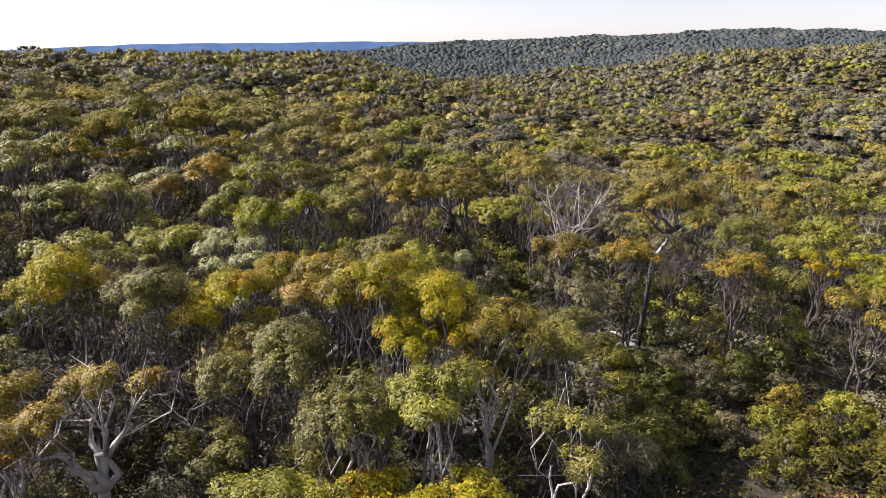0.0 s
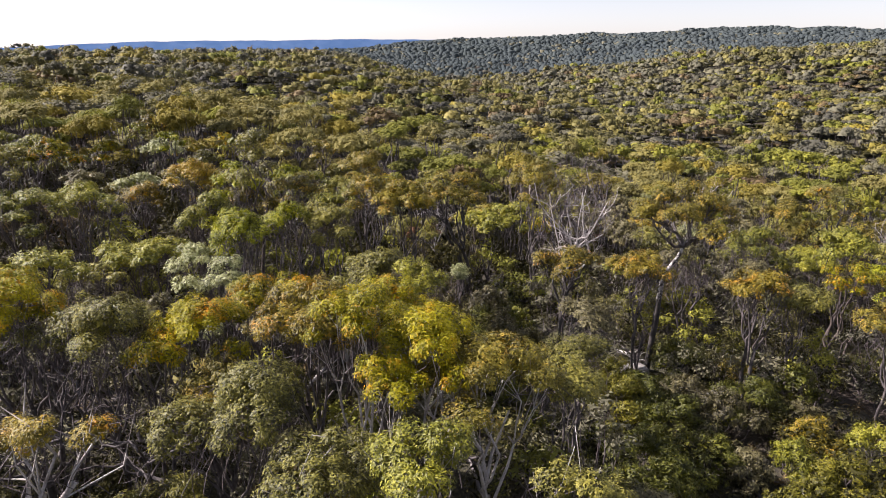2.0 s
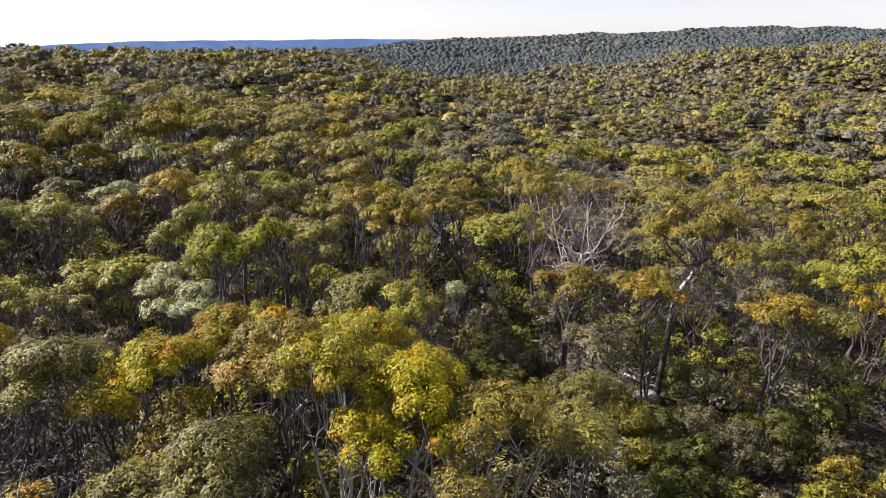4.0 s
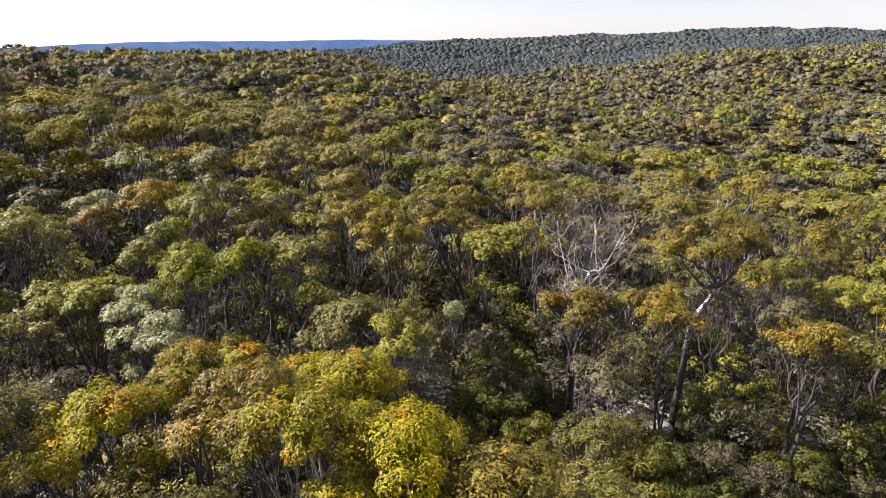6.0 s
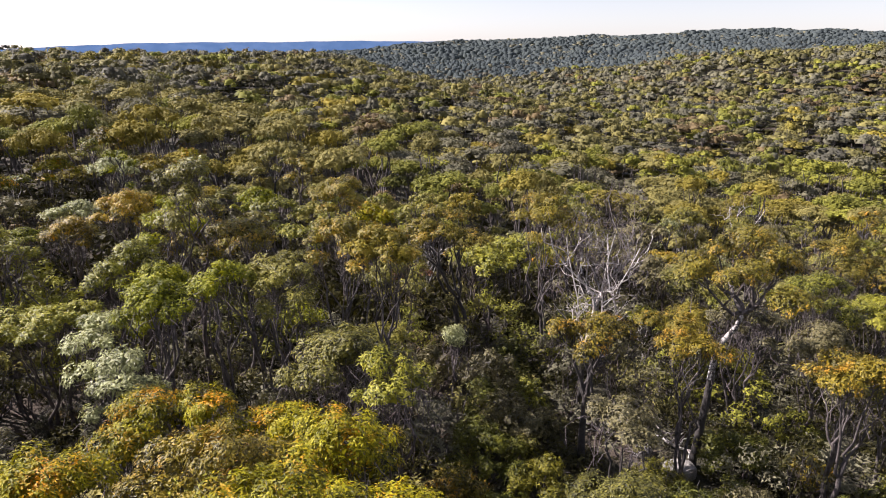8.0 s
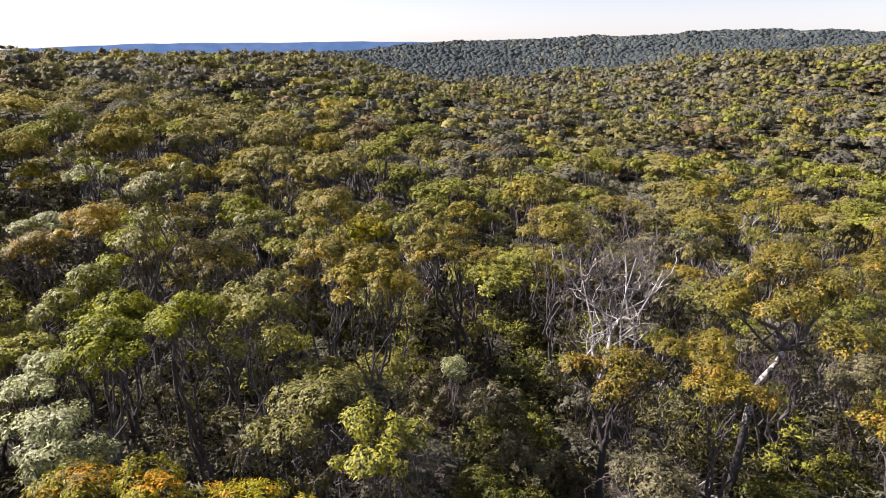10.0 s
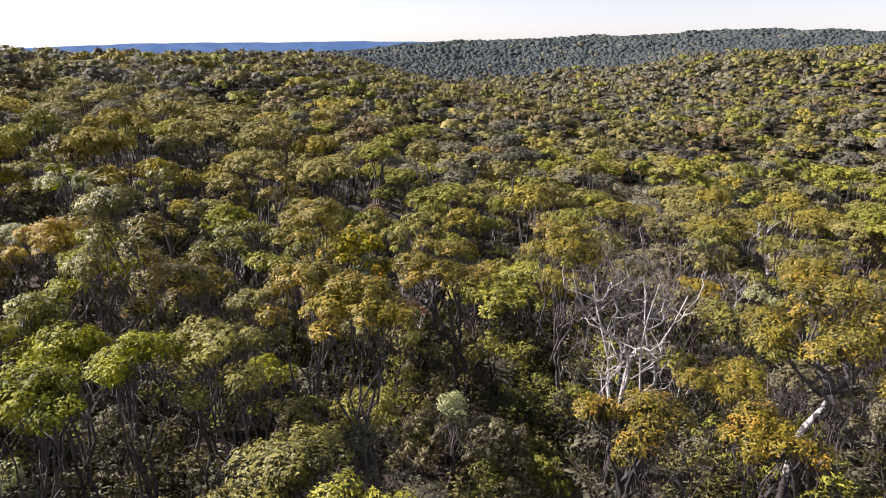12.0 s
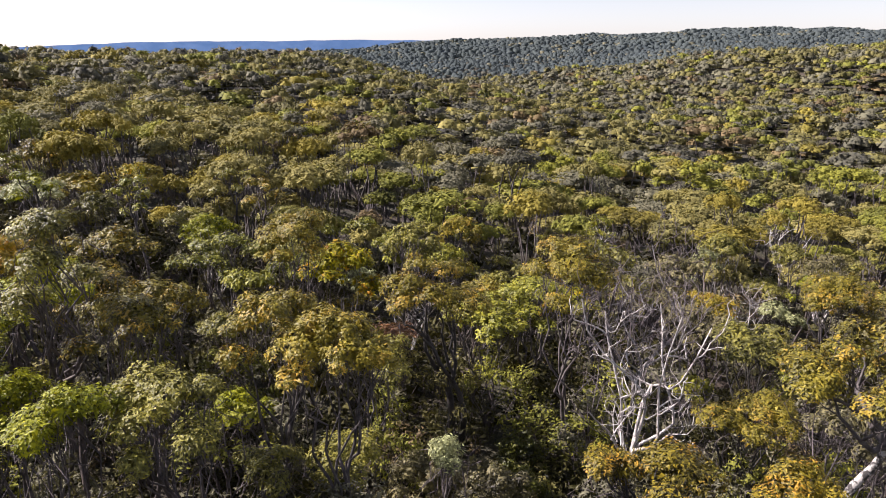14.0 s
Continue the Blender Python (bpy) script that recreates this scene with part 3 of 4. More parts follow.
# silvery and bright green crowns
gum(-8.6, 25.0, 8.5, "pale", "grey", 24, spread=1.3, clumps=8, dome=0.45)
gum(-10.9, 27.8, 7.7, "pale", "grey", 25, spread=1.2, clumps=7, dome=0.5, depth=2.0)
gum(-11.7, 29.3, 7.6, "pale", "grey", 26, spread=1.1, clumps=5)
gum(-8.9, 27.9, 9.3, "lime", "grey", 27, spread=1.3, clumps=7)
gum(-10.7, 31.6, 8.5, "lime", "grey", 28, spread=1.6, clumps=8)
gum(-12.2, 32.6, 9.1, "green", "brown", 29, spread=1.6, clumps=8)
gum(-9.8, 33.7, 12.3, "olive", "brown", 30, spread=1.3, clumps=5, dome=0.4, stems=1, limbs=5, fork=0.55, label="tall gum with a pale green crown above its neighbours")
gum(-12.0, 36.2, 10.1, "lime", "grey", 31, spread=1.6, clumps=8)
gum(-15.9, 39.8, 9.6, "amber", "brown", 32, spread=1.6, clumps=9)
gum(-18.7, 39.6, 8.2, "amber", "brown", 33, spread=1.3, clumps=7)
gum(-20.8, 43.0, 7.6, "gold", "grey", 34, spread=1.7, clumps=7)
# the middle of the wood
gum(-8.1, 34.2, 10.0, "gold", "grey", 35, spread=1.7, clumps=8)
gum(-7.6, 29.6, 9.4, "lime", "grey", 36, spread=1.2, clumps=5)
gum(-6.0, 30.9, 9.1, "olive", "grey", 37, spread=1.6, clumps=8, twigs=80)
gum(-4.3, 34.1, 9.9, "gold", "grey", 38, spread=1.8, clumps=9, stems=2, girth=0.08)
gum(-2.4, 32.8, 9.7, "gold", "grey", 39, spread=1.7, clumps=9, stems=2, girth=0.08)
gum(-5.8, 43.3, 9.6, "gold", "grey", 40, spread=1.8, clumps=8)
gum(-1.4, 25.8, 8.2, "green", "brown", 41, spread=1.4, clumps=5, bare=0.25, twigs=90)
gum(-3.4, 27.2, 8.0, "olive", "brown", 42, spread=1.6, clumps=5, bare=0.35, twigs=140)
gum(1.0, 41.0, 8.9, "gold", "dark", 43, lean=(-0.12, -0.12), stems=2, limbs=3, spread=2.0, clumps=8, girth=0.15, fork=0.42, label="gum tree with dark forked trunk and open crown")
gum(0.3, 34.8, 4.7, "pale", "grey", 44, spread=0.62, clumps=4, stems=1, label="small pale umbrella-shaped gum sapling")
gum(-2.5, 34.7, 4.9, "olive", "grey", 45, spread=1.2, clumps=5)
gum(-4.4, 33.2, 5.7, "olive", "grey", 46, spread=1.1, clumps=5)
# the bleached dead tree and the crowns beside it
dead_gum(6.2, 35.8, 9.0, "white", 47, spread=2.3, limbs=6, girth=0.10, fine=320)
dead_gum(7.6, 40.4, 9.4, "bleached", 48, spread=2.2, limbs=6, girth=0.09, fine=320)
gum(5.4, 31.4, 6.9, "orange", "dark", 49, stems=1, limbs=4, spread=1.8, clumps=8, girth=0.15, fork=0.4, label="dark-trunked gum with an orange-flushed crown")
gum(8.9, 30.7, 6.8, "orange", "grey", 50, stems=3, spread=1.5, clumps=7, girth=0.07)
gum(9.9, 31.7, 9.9, "gold", "grey", 51, way=[(-0.05, 0, -0.3), (0.05, 0, 0.8), (0.14, 0.02, 1.9), (0.22, 0.0, 3.0), (0.26, 0.0, 4.0), (0.34, 0.05, 5.0), (0.62, 0.1, 5.6), (1.0, 0.1, 6.15), (1.2, 0.1, 6.7)], stems=1, limbs=6, spread=2.6, clumps=13, girth=0.145, fork=0.50, lean=(0.09, 0.02), dome=0.24, depth=0.9, label="large gum with black bent trunk and yellow-green crown")
gum(5.0, 41.0, 9.2, "gold", "grey", 52, spread=1.8, clumps=8)
# towards the open slope
gum(13.3, 28.4, 6.9, "orange", "grey", 53, spread=1.5, clumps=7)
gum(15.9, 29.8, 5.6, "olive", "grey", 54, spread=1.5, clumps=7, stems=3, girth=0.06)
gum(16.2, 35.0, 4.8, "grey", "grey", 55, spread=1.4, clumps=5, stems=4, girth=0.06)
gum(17.6, 25.2, 6.4, "gold", "grey", 56, spread=1.8, clumps=8)
gum(19.2, 42.0, 4.6, "olive", "grey", 57, spread=1.6, clumps=7)
gum(17.8, 45.3, 6.3, "gold", "grey", 58, spread=2.0, clumps=9)
gum(23.6, 46.6, 5.6, "gold", "grey", 59, spread=2.0, clumps=9)
dead_gum(26.2, 65.5, 3.2, "white", 60, spread=2.2, fine=120)
# shrubs of the opening
shrub(8.6, 24.1, 2.9, "fern", 70, label="tall feathery dark green shrub")
shrub(6.4, 19.4, 3.4, "fern", 71, label="tall feathery dark green shrub")
shrub(7.2, 21.6, 3.0, "fern", 72, label="tall feathery dark green shrub")
shrub(11.0, 25.4, 2.8, "grey", 73, label="silvery grey-green shrub with broad leaves")
shrub(12.6, 20.9, 1.4, "heath", 74, spread=1.7, tufts=14, label="low spreading yellow-green heath shrub")
shrub(14.3, 22.2, 1.5, "heath", 75, spread=1.5, tufts=12, label="low spreading yellow-green heath shrub")
shrub(14.2, 24.4, 1.7, "orange", 76, label="rounded shrub with golden young leaves")
shrub(16.4, 23.8, 1.9, "green", 77, label="bright green upright shrub")
shrub(15.6, 20.6, 1.6, "heath", 78, spread=1.4, label="low spreading yellow-green heath shrub")
shrub(13.3, 18.2, 1.2, "rust", 79, spread=1.1, label="rounded shrub with dry reddish-brown twigs")
shrub(2.6, 32.4, 2.8, "grey", 80, label="silvery grey-green shrub with broad leaves")
shrub(1.4, 29.6, 3.2, "fern", 81, label="tall feathery dark green shrub")
shrub(3.4, 28.4, 2.6, "heath", 82, label="upright yellow-green heath shrub")
shrub(11.2, 30.4, 2.4, "fern", 83, label="tall feathery dark green shrub")
gum(3.5, 18.9, 7.2, "olive", "grey", 84, spread=1.2, clumps=5)
gum(4.3, 22.6, 6.3, "olive", "dark", 85, spread=1.2, clumps=5)
gum(5.2, 16.4, 4.6, "grey", "dark", 86, spread=1.0, clumps=4)
# sandstone by the black trunk
boulder(9.1, 31.0, 1.3, 0.9, 0.7, 20, 1, "weathered pale sandstone block in the scrub")
boulder(8.3, 29.3, 0.9, 0.7, 0.5, -30, 2, "small pale sandstone block in the scrub")
boulder(8.2, 32.6, 0.8, 0.6, 0.45, 50, 3, "small pale sandstone block in the scrub")
# dark shrubs in the shade of the opening
gum(5.3, 26.6, 6.0, "grey", "dark", 87, spread=1.4, clumps=4)
shrub(9.8, 23.0, 1.8, "fern", 90, spread=1.1, label="low feathery dark green shrub")
shrub(6.9, 26.0, 2.6, "heath", 91, label="upright yellow-green heath shrub")
shrub(8.6, 27.4, 2.2, "fern", 92, label="tall feathery dark green shrub")
shrub(7.4, 28.9, 2.0, "heath", 93, label="upright yellow-green heath shrub")
shrub(10.9, 22.6, 1.5, "grey", 94, label="low grey-green shrub with open twigs")
shrub(12.6, 26.6, 2.4, "fern", 95, label="tall feathery dark green shrub")
shrub(12.9, 23.2, 1.6, "green", 96, label="low bright green shrub")
shrub(10.2, 27.6, 1.9, "grey", 99, label="low grey-green shrub with open twigs")


# ---------------------------------------------------------------- the wood round them
rng = np.random.default_rng(11)
FINE, COARSE = (0.145, 0.064), (0.21, 0.100)
FORMS, FORMS_BEYOND = [
    [
        grow(101, 7.6, 1.9, 2, 3, 8, 0.27, c, leaf, twigs=t, dome=0.17, depth=1.0),
        grow(102, 8.6, 2.2, 3, 2, 11, 0.28, c, leaf, twigs=t, girth=0.10, dome=0.18, depth=1.1),
        grow(103, 6.6, 1.6, 1, 4, 6, 0.26, c, leaf, twigs=t, fork=0.5, dome=0.20, depth=0.8),
        grow(104, 8.0, 2.1, 4, 2, 9, 0.27, c, leaf, twigs=t, girth=0.08, fork=0.25, dome=0.20, depth=1.1),
        grow(105, 6.4, 1.9, 3, 2, 9, 0.25, c, leaf, twigs=2 * t, girth=0.08, bare=0.5),
        grow(106, 9.4, 1.7, 1, 5, 8, 0.27, c, leaf, twigs=t, fork=0.55, dome=0.24, depth=1.2),
        grow(107, 7.2, 2.4, 3, 3, 12, 0.27, c, leaf, twigs=t, girth=0.09, dome=0.16, depth=0.9),
        grow(108, 4.8, 1.5, 4, 1, 6, 0.25, c, leaf, twigs=2 * t, girth=0.06, depth=0.9),
    ]
    for c, leaf, t in ((0.75, FINE, 34), (0.75, COARSE, 18))
]
BARE_FORM = [dead(121, 6.8, 1.9, 5, 0.08), dead(122, 5.6, 1.6, 4, 0.06, fine=130)]
KINDS = ["olive", "green", "lime", "gold", "yellow", "orange", "pale", "grey", "rust"]
SHARE = [0.36, 0.21, 0.04, 0.14, 0.03, 0.05, 0.05, 0.11, 0.01]
SHARE_LEFT = [0.26, 0.24, 0.10, 0.20, 0.06, 0.03, 0.05, 0.05, 0.01]  # more lime and gold at left, partly making up for missing sunlight
BARKS = ["grey", "brown", "white", "dark"]


def scatter(rng, near, far, spacing, spread_deg, taken=(), tries=24000):
    """Places on the ground in a wedge ahead of the start, no two nearer than the spacing."""
    cells, out = {}, []
    for x, y, r in taken:
        cells.setdefault((int(x // spacing), int(y // spacing)), []).append((x, y, r))
    half = math.tan(radians(spread_deg))
    for _ in range(tries):
        y = near + (far - near) * math.sqrt(rng.random())
        x = rng.uniform(-1, 1) * (half * y + 6)
        cx, cy = int(x // spacing), int(y // spacing)
        ok = True
        for i in range(cx - 1, cx + 2):
            for j in range(cy - 1, cy + 2):
                for px, py, pr in cells.get((i, j), ()):
                    if (px - x) ** 2 + (py - y) ** 2 < max(spacing, pr + spacing * 0.35) ** 2:
                        ok = False
        if ok:
            cells.setdefault((cx, cy), []).append((x, y, spacing * 0.5))
            out.append((x, y))
    return out


def rows_of(rng, near, far, spacing, spread_deg):
    """Places in uneven rows over a wedge ahead of the start."""
    half = math.tan(radians(spread_deg))
    ys = np.arange(near, far, spacing * 0.9)
    xs = np.arange(-half * far - 6, half * far + 6, spacing)
    y, x = np.meshgrid(ys, xs, indexing="ij")
    x = x + (np.arange(len(ys))[:, None] % 2) * spacing * 0.5
    x = x + rng.uniform(-0.62, 0.62, x.shape) * spacing
    y = y + rng.uniform(-0.62, 0.62, y.shape) * spacing
    keep = (np.abs(x) < half * y + 6) & (rng.random(x.shape) > 0.07)
    return list(zip(x[keep], y[keep]))


def in_clearing(x, y):
    return ((x - 11.5) / 5.5) ** 2 + ((y - 20.5) / 6.5) ** 2 < 1 or (4.8 < x < 10.4 and 16 < y < 30.5) or (0.2 < x < 5 and 22 < y < 33) or (-1.5 < x < 3.6 and 33 <= y < 40) or (4.8 < x < 19 and y < 22)


for x, y in scatter(rng, 5, 62, 3.05, 40, TAKEN):
    if in_clearing(x, y) or (x > -1.5 and y < 15.5) or (x > -0.5 and y < 24):
        continue
    f = rng.random()
    bare_corner = x < -5.5 and y < 19
    if f < (0.15 if bare_corner else 0.06):
        plant("dead_gum_tree", BARE_FORM[rng.integers(2)], x, y, rng.random() * 6.28, rng.uniform(0.8, 1.15), bark="white" if rng.random() < (0.12 if bare_corner else 0.4) else "grey", label="dead gum tree with bare grey limbs and fine twigs", group="dead gum trees")
        continue
    kind = KINDS[rng.choice(len(KINDS), p=SHARE_LEFT if x < -4 else SHARE)]
    bark = BARKS[rng.choice(4, p=[0.42, 0.34, 0.06, 0.18])]
    plant("gum_tree", (FORMS if y < 42 else FORMS_BEYOND)[(4, 7, 2)[rng.integers(3)] if bare_corner else rng.integers(len(FORMS))], x, y, rng.random() * 6.28, rng.uniform(0.74, 1.0), kind, bark, label=LABELS[kind], group="gum trees", tall=rng.uniform(0.85, 1.1))


# ---------------------------------------------------------------- low shrubs of the open slope
SHRUBS = [
    bush(401, 1.7, 0.95, 9, 0.42, 0.6, (0.12, 0.042)),
    bush(402, 2.4, 1.0, 11, 0.42, 0.6, (0.12, 0.042), upright=0.3),
    bush(403, 1.2, 1.1, 9, 0.40, 0.6, (0.12, 0.045)),
    bush(404, 2.0, 0.8, 9, 0.40, 0.5, (0.15, 0.070), upright=0.2),
]
SHRUB_LABEL = {
    "fern": "feathery dark green shrub in the opening",
    "heath": "yellow-green heath shrub in the opening",
    "grey": "grey-green shrub with open twigs",
    "pale": "silvery broad-leaved shrub in the opening",
    "green": "fresh green shrub between the trees",
    "orange": "shrub with golden young leaves",
}
for x, y in scatter(rng, 15, 41, 1.55, 30, TAKEN, 9000):
    if not (in_clearing(x, y) or (0 < x < 16 and 22 < y < 34)) or ((x - 9.9) / 3.0) ** 2 + ((y - 19.4) / 4.4) ** 2 < 1:
        continue
    leaf = ["fern", "heath", "grey", "pale", "green", "orange"][rng.choice(6, p=[0.44, 0.26, 0.18, 0.03, 0.06, 0.03])]
    plant("shrub", SHRUBS[rng.integers(4)], x, y, rng.random() * 6.28, rng.uniform(0.7, 1.25), leaf, "brown", label=SHRUB_LABEL[leaf], category="shrub", group="shrubs")


# ---------------------------------------------------------------- woods further off
def wood(name, spots, forms, kinds, share, label, rng, size=(0.8, 1.15), trunk="grey", sink=0.0, tall=(0.72, 1.15)):
    """Joined trees, one mesh for each leaf colour."""
    where, stand = {k: [] for k in kinds}, {}
    for x, y in spots:
        cell = (int((x + 7 * math.sin(y / 9)) // 15), int((y + 7 * math.sin(x / 11)) // 18))
        if cell not in stand:
            stand[cell] = rng.choice(len(kinds), p=share)
        where[kinds[stand[cell] if rng.random() < 0.5 else rng.choice(len(kinds), p=share)]].append((x, y))
    for kind, some in where.items():
        if not some:
            continue
        xy = np.array(some)
        base = land(xy[:, 0], xy[:, 1])
        pick = rng.integers(len(forms), size=len(xy))
        V, Q, M, n = [], [], [], 0
        for f, (v, q, m) in enumerate(forms):
            at = np.nonzero(pick == f)[0]
            if not len(at):
                continue
            a = rng.random(len(at)) * 6.283
            s = rng.uniform(*size, len(at))
            t = rng.uniform(*tall, len(at))
            c, d = np.cos(a), np.sin(a)
            w = np.empty((len(at), len(v), 3))
            w[:, :, 0] = (v[None, :, 0] * c[:, None] - v[None, :, 1] * d[:, None]) * s[:, None] + xy[at, 0][:, None]
            w[:, :, 1] = (v[None, :, 0] * d[:, None] + v[None, :, 1] * c[:, None]) * s[:, None] + xy[at, 1][:, None]
            w[:, :, 2] = v[None, :, 2] * t[:, None] + base[at][:, None] - sink
            V.append(w.reshape(-1, 3))
            step = (np.arange(len(at)) * len(v))[:, None, None] + n
            Q.append(np.where(q[None] < 0, -1, q[None] + step).reshape(-1, 4))
            M.append(np.tile(m, len(at)))
            n += len(at) * len(v)
        me = mesh_of(name, np.concatenate(V), np.concatenate(Q), [FAR_LEAF[kind], BARK[trunk]], np.concatenate(M))
        ob = new(name, me)
        tagged(ob, label % COLOUR[kind], "woodland", kind="stuff")


COLOUR = {"olive": "olive-green", "green": "bright green", "grey": "grey-green", "yellow": "yellow-green", "rust": "rusty brown", "blue": "haze-tinted", "scrub": "dark green"}
FAR_KINDS = ["olive", "green", "grey", "yellow", "rust"]


def flat_form(rows):
    v, q = joined([(r[1], r[2]) for r in rows])
    m = np.concatenate([np.full(len(r[2]), 0 if r[3] == "leaf" else 1) for r in rows])
    return v, q, m


def small_gum(seed, height, spread, clumps, leaf, cover, stems, dome=0.2, core=0.0, segs=7, flat=0.58, ragged=0.6, tuft=0.42, skirt=14, rings=2):
    """A gum seen from far: a few stems under a crown of domed clumps."""
    r = np.random.default_rng(seed)
    rows, crown = [], []
    mean = spread * math.sqrt(1.2 / clumps)
    for i in range(clumps):
        a = i * 2.39996 + r.uniform(-0.5, 0.5)
        size = mean * r.uniform(0.7, 1.3)
        d = max(0.0, spread - 0.6 * size) * math.sqrt((i + 0.3) / clumps) * r.uniform(0.85, 1.15)
        z = height * (1 - dome * (d / spread) ** 2) - r.random() ** 2 * ragged - size * flat
        c = np.array([math.cos(a) * d, math.sin(a) * d, z])
        if core:
            crown.append(dome_core(r, c, size * core, flat, segs, rings, skirt))
        if cover:
            crown.append(clump(r, c, size, leaf, tuft, cover, flat, heart=0.0 if core else 0.12))
        if i < stems:
            rows.append(("stem", *tube(bough(r, (r.uniform(-0.3, 0.3), r.uniform(-0.3, 0.3), 0), c, 4, 0.06), np.linspace(0.11, 0.03, 4), 3), "bark"))
    rows.append(("crown", *joined(crown), "leaf"))
    return flat_form(rows)


SHAPES = [(7.6, 2.2, 5, 0.16), (8.8, 2.6, 7, 0.14), (6.0, 1.9, 4, 0.18), (7.4, 2.8, 8, 0.12), (5.0, 1.8, 4, 0.18), (9.6, 2.1, 5, 0.20)]
MID_NEAR = [small_gum(210 + i, h, s, n, (0.29, 0.15), 0.72, 6, d) for i, (h, s, n, d) in enumerate(SHAPES)]
MID = [small_gum(200 + i, h, s * 1.1, n, (0.44, 0.25), 0.55, 4, d, core=0.6, tuft=0.5) for i, (h, s, n, d) in enumerate(SHAPES)]
wood("woodland", rows_of(rng, 61, 90, 4.7, 37.5), MID_NEAR, FAR_KINDS, [0.38, 0.30, 0.14, 0.15, 0.03], "dense wood of %s gum trees beyond the near rise", rng, (0.7, 1.3))
wood("woodland", rows_of(rng, 90, 135, 4.9, 37.5), MID, FAR_KINDS, [0.40, 0.27, 0.18, 0.12, 0.03], "dense wood of %s gum trees on the slopes", rng, (0.7, 1.4))
behind = [(x, 5 - y) for x, y in rows_of(rng, 2, 45, 7.0, 50)]
wood("woodland", behind, MID, FAR_KINDS, [0.42, 0.22, 0.21, 0.11, 0.04], "dense wood of %s gum trees behind the start", rng, (0.7, 1.3))
FAR = [small_gum(220 + i, h, s * 1.15, max(3, n - 2), (0.72, 0.42), 0.26, 1, d, core=0.80, tuft=0.7, segs=7, flat=0.66, skirt=24, rings=1, ragged=0.9) for i, (h, s, n, d) in enumerate(SHAPES)]
# from here the grey share grows with distance in place of haze
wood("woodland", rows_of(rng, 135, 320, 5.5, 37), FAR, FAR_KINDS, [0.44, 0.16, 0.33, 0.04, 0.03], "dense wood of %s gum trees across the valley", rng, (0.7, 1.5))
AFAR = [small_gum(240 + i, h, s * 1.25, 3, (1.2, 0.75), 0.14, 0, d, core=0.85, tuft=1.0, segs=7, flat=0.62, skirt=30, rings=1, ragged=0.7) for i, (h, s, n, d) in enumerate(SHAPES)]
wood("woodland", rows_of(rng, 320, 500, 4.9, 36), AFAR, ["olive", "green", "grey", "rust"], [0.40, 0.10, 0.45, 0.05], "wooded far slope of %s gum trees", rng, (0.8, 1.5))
# hill and crest wear the haze-tinted leaf colour
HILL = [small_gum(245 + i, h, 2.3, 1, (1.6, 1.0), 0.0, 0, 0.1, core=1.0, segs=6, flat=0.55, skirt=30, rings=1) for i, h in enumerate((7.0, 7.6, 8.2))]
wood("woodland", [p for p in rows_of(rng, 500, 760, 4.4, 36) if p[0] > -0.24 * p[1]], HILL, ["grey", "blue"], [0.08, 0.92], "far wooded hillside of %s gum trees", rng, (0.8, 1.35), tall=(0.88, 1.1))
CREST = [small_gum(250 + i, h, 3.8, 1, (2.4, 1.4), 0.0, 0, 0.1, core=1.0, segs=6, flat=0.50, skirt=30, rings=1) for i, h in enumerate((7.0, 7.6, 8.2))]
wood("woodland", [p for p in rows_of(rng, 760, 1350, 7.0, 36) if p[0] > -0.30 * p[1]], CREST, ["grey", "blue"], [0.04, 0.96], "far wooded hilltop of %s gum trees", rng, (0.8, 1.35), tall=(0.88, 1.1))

# ---------------------------------------------------------------- undergrowth
SCRUB = [small_gum(270 + i, h, 1.2, n, (0.55, 0.24), 0.30, 0, 0.3, tuft=0.5) for i, (h, n) in enumerate([(2.2, 2), (3.0, 3), (1.6, 2)])]
FAR_SCRUB = [small_gum(280 + i, h, 1.3, n, (0.9, 0.5), 0.16, 0, 0.3, core=0.8, segs=5, tuft=0.6) for i, (h, n) in enumerate([(2.2, 1), (3.0, 2), (1.8, 1)])]
# mostly the darkened scrub, so gaps between crowns look shaded
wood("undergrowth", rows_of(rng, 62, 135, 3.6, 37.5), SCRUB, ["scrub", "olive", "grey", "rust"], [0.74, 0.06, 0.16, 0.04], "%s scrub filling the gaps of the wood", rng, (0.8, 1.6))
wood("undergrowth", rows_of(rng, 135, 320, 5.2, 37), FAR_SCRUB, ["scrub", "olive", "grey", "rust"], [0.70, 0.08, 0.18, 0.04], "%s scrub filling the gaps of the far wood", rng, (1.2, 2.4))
LOW = [flat_form(bush(300 + i, h, s, n, 0.5, 0.17, (0.16, 0.060), raw=True)) for i, (h, s, n) in enumerate([(1.7, 1.1, 6), (1.3, 1.2, 6), (2.4, 0.9, 6), (1.0, 0.8, 5)])]
LOW_BEYOND = [flat_form(bush(305 + i, h, s, n, 0.55, 0.22, (0.26, 0.11), raw=True)) for i, (h, s, n) in enumerate([(1.7, 1.1, 5), (2.6, 1.2, 5)])]


def by_rocks(x, y):
    return 7.4 < x < 10.6 and 27.0 < y < 33.5


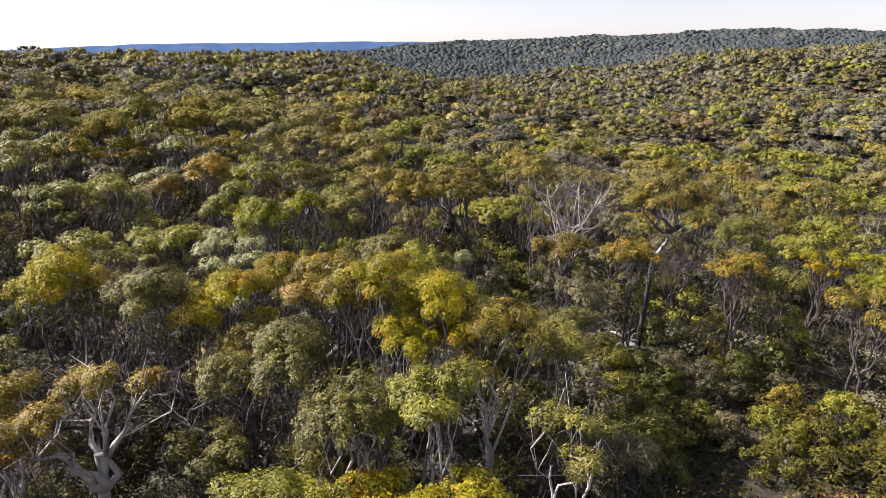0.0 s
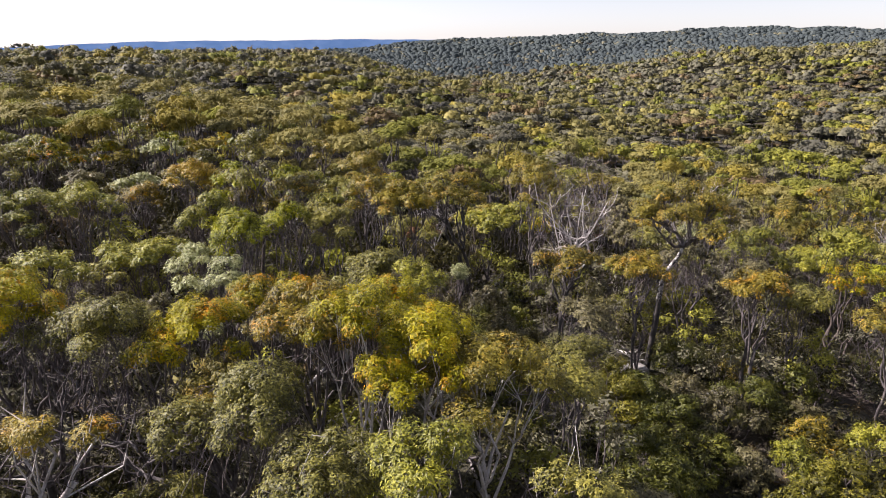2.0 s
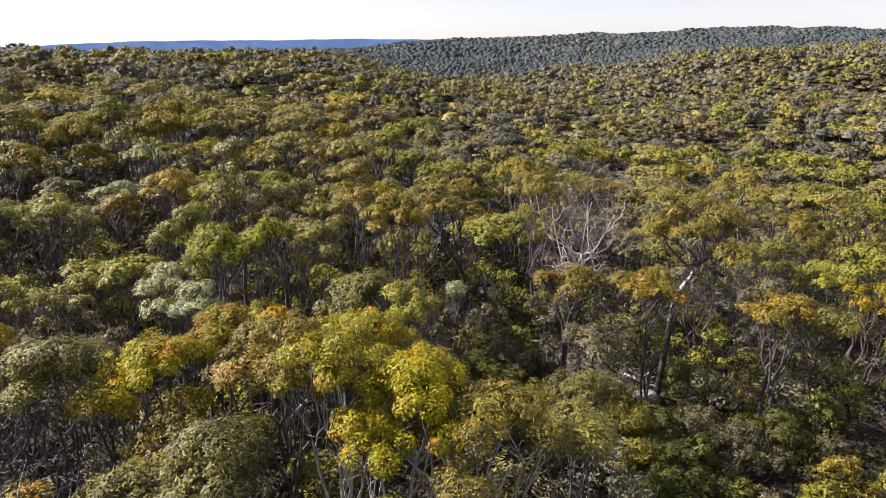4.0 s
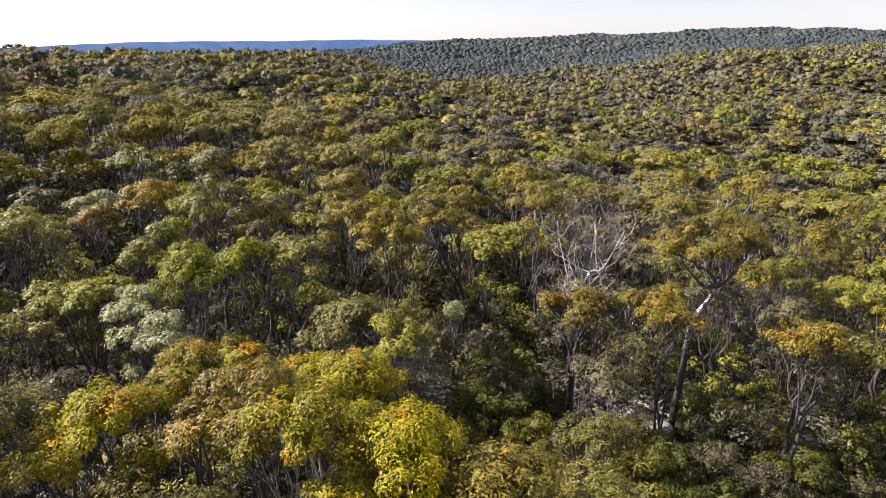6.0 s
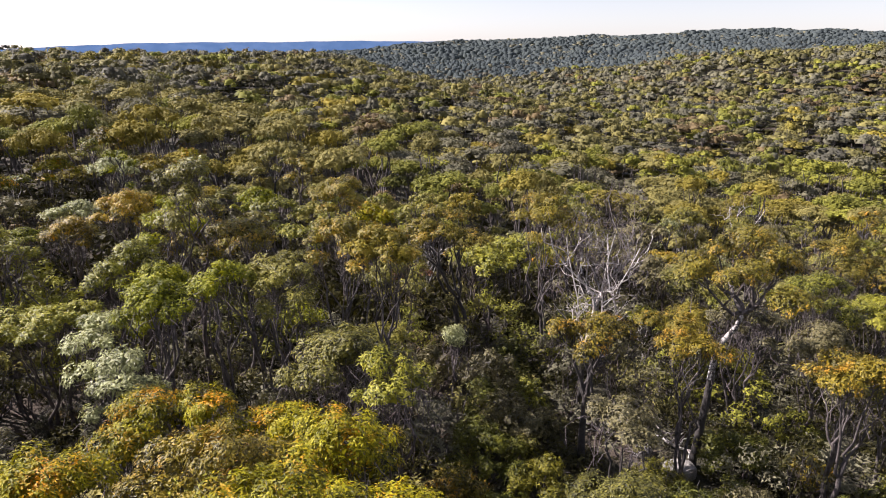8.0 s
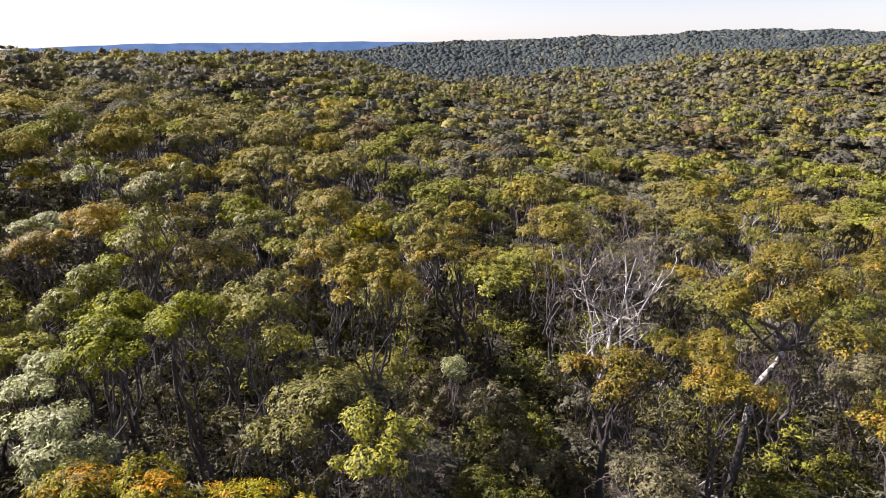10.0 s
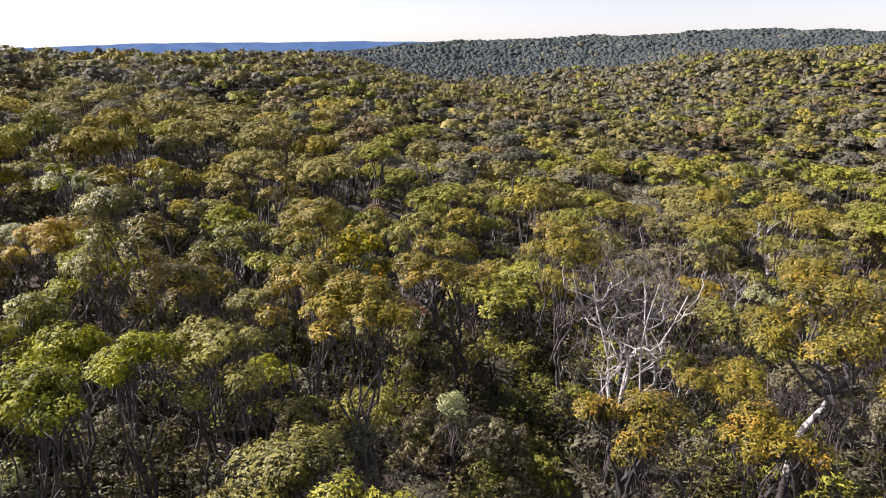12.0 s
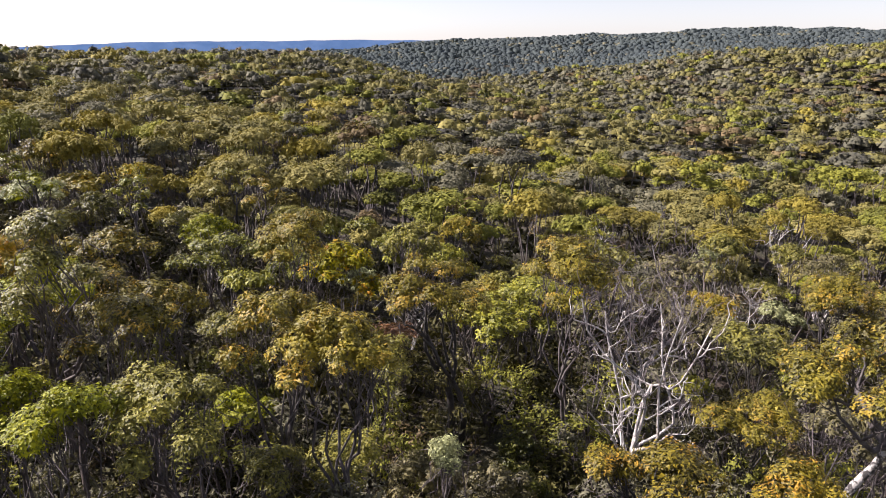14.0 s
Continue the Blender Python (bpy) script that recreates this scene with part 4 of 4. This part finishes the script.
TALL = [flat_form(bush(310 + i, h, s, n, 0.44, 0.26, (0.16, 0.062), raw=True)) for i, (h, s, n) in enumerate([(3.4, 1.1, 8), (4.4, 1.3, 10), (5.0, 1.2, 9), (2.8, 1.2, 7)])]
tall_spots = [p for p in rows_of(rng, 13, 46, 2.9, 38) if not in_clearing(*p) and not by_rocks(*p) and not (p[0] > 0.5 and p[1] < 17)]
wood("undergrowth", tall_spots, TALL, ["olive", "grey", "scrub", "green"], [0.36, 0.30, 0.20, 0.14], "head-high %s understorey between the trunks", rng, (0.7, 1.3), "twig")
# darkened scrub reaches into the opening too, in place of shade there
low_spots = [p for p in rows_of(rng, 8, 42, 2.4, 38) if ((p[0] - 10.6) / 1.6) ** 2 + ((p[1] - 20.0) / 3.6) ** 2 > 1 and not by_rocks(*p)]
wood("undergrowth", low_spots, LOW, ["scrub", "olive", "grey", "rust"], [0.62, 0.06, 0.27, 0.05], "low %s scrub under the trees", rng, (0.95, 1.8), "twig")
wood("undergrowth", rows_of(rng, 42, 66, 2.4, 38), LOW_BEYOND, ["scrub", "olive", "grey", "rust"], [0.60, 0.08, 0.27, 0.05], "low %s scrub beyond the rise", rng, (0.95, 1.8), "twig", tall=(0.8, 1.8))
TUFT = [flat_form(bush(320 + i, h, w, 3, 0.26, 0.25, (0.20, 0.045), raw=True)) for i, (h, w) in enumerate([(0.45, 0.3), (0.6, 0.35), (0.35, 0.4)])]
wood("ground_cover", rows_of(rng, 12, 42, 2.0, 36), TUFT, ["scrub", "olive", "grey", "rust"], [0.40, 0.25, 0.20, 0.15], "knee-high %s sedge and heath on the forest floor", rng, (0.7, 1.5), "twig")


def fallen_branch(x, y, length, turn, seed, bark):
    """A dead branch that lies on the ground, with broken side boughs."""
    r = np.random.default_rng(seed)
    thing = new("fallen_branch")
    thing.matrix_basis = pose(x, y, float(land(x, y)) + 0.12, 0, r.uniform(-4, 4), turn)
    p = bough(r, (-length / 2, 0, 0), (length / 2, 0, 0.1), 8, 0.04)
    rows = [("main_bough", *tube(p, np.linspace(0.10, 0.035, 8), 7))]
    for k in (3, 4, 6):
        end = p[k] + np.array([0.5, r.choice((-1, 1)) * r.uniform(0.4, 0.9), r.uniform(0.1, 0.6)])
        rows.append(("side_bough", *tube(bough(r, p[k], end, 5, 0.08), np.linspace(0.045, 0.012, 5), 5)))
    for name, v, q in rows:
        ob = new(name, mesh_of(name, v, q, [BARK[bark]], smooth=True))
        ob.parent = thing
    tagged(thing, "bleached fallen branch lying on the forest floor" if bark != "dark" else "charred fallen branch lying on the forest floor", "branch", "fallen branches")


for i in range(26):
    x, y = rng.uniform(-9, 15), rng.uniform(15, 38)
    fallen_branch(x, y, rng.uniform(1.6, 3.4), rng.uniform(0, 360), 500 + i, ["white", "bleached", "grey", "dark"][rng.integers(4)])

# scrub below the start of the flight
start = np.random.default_rng(77)
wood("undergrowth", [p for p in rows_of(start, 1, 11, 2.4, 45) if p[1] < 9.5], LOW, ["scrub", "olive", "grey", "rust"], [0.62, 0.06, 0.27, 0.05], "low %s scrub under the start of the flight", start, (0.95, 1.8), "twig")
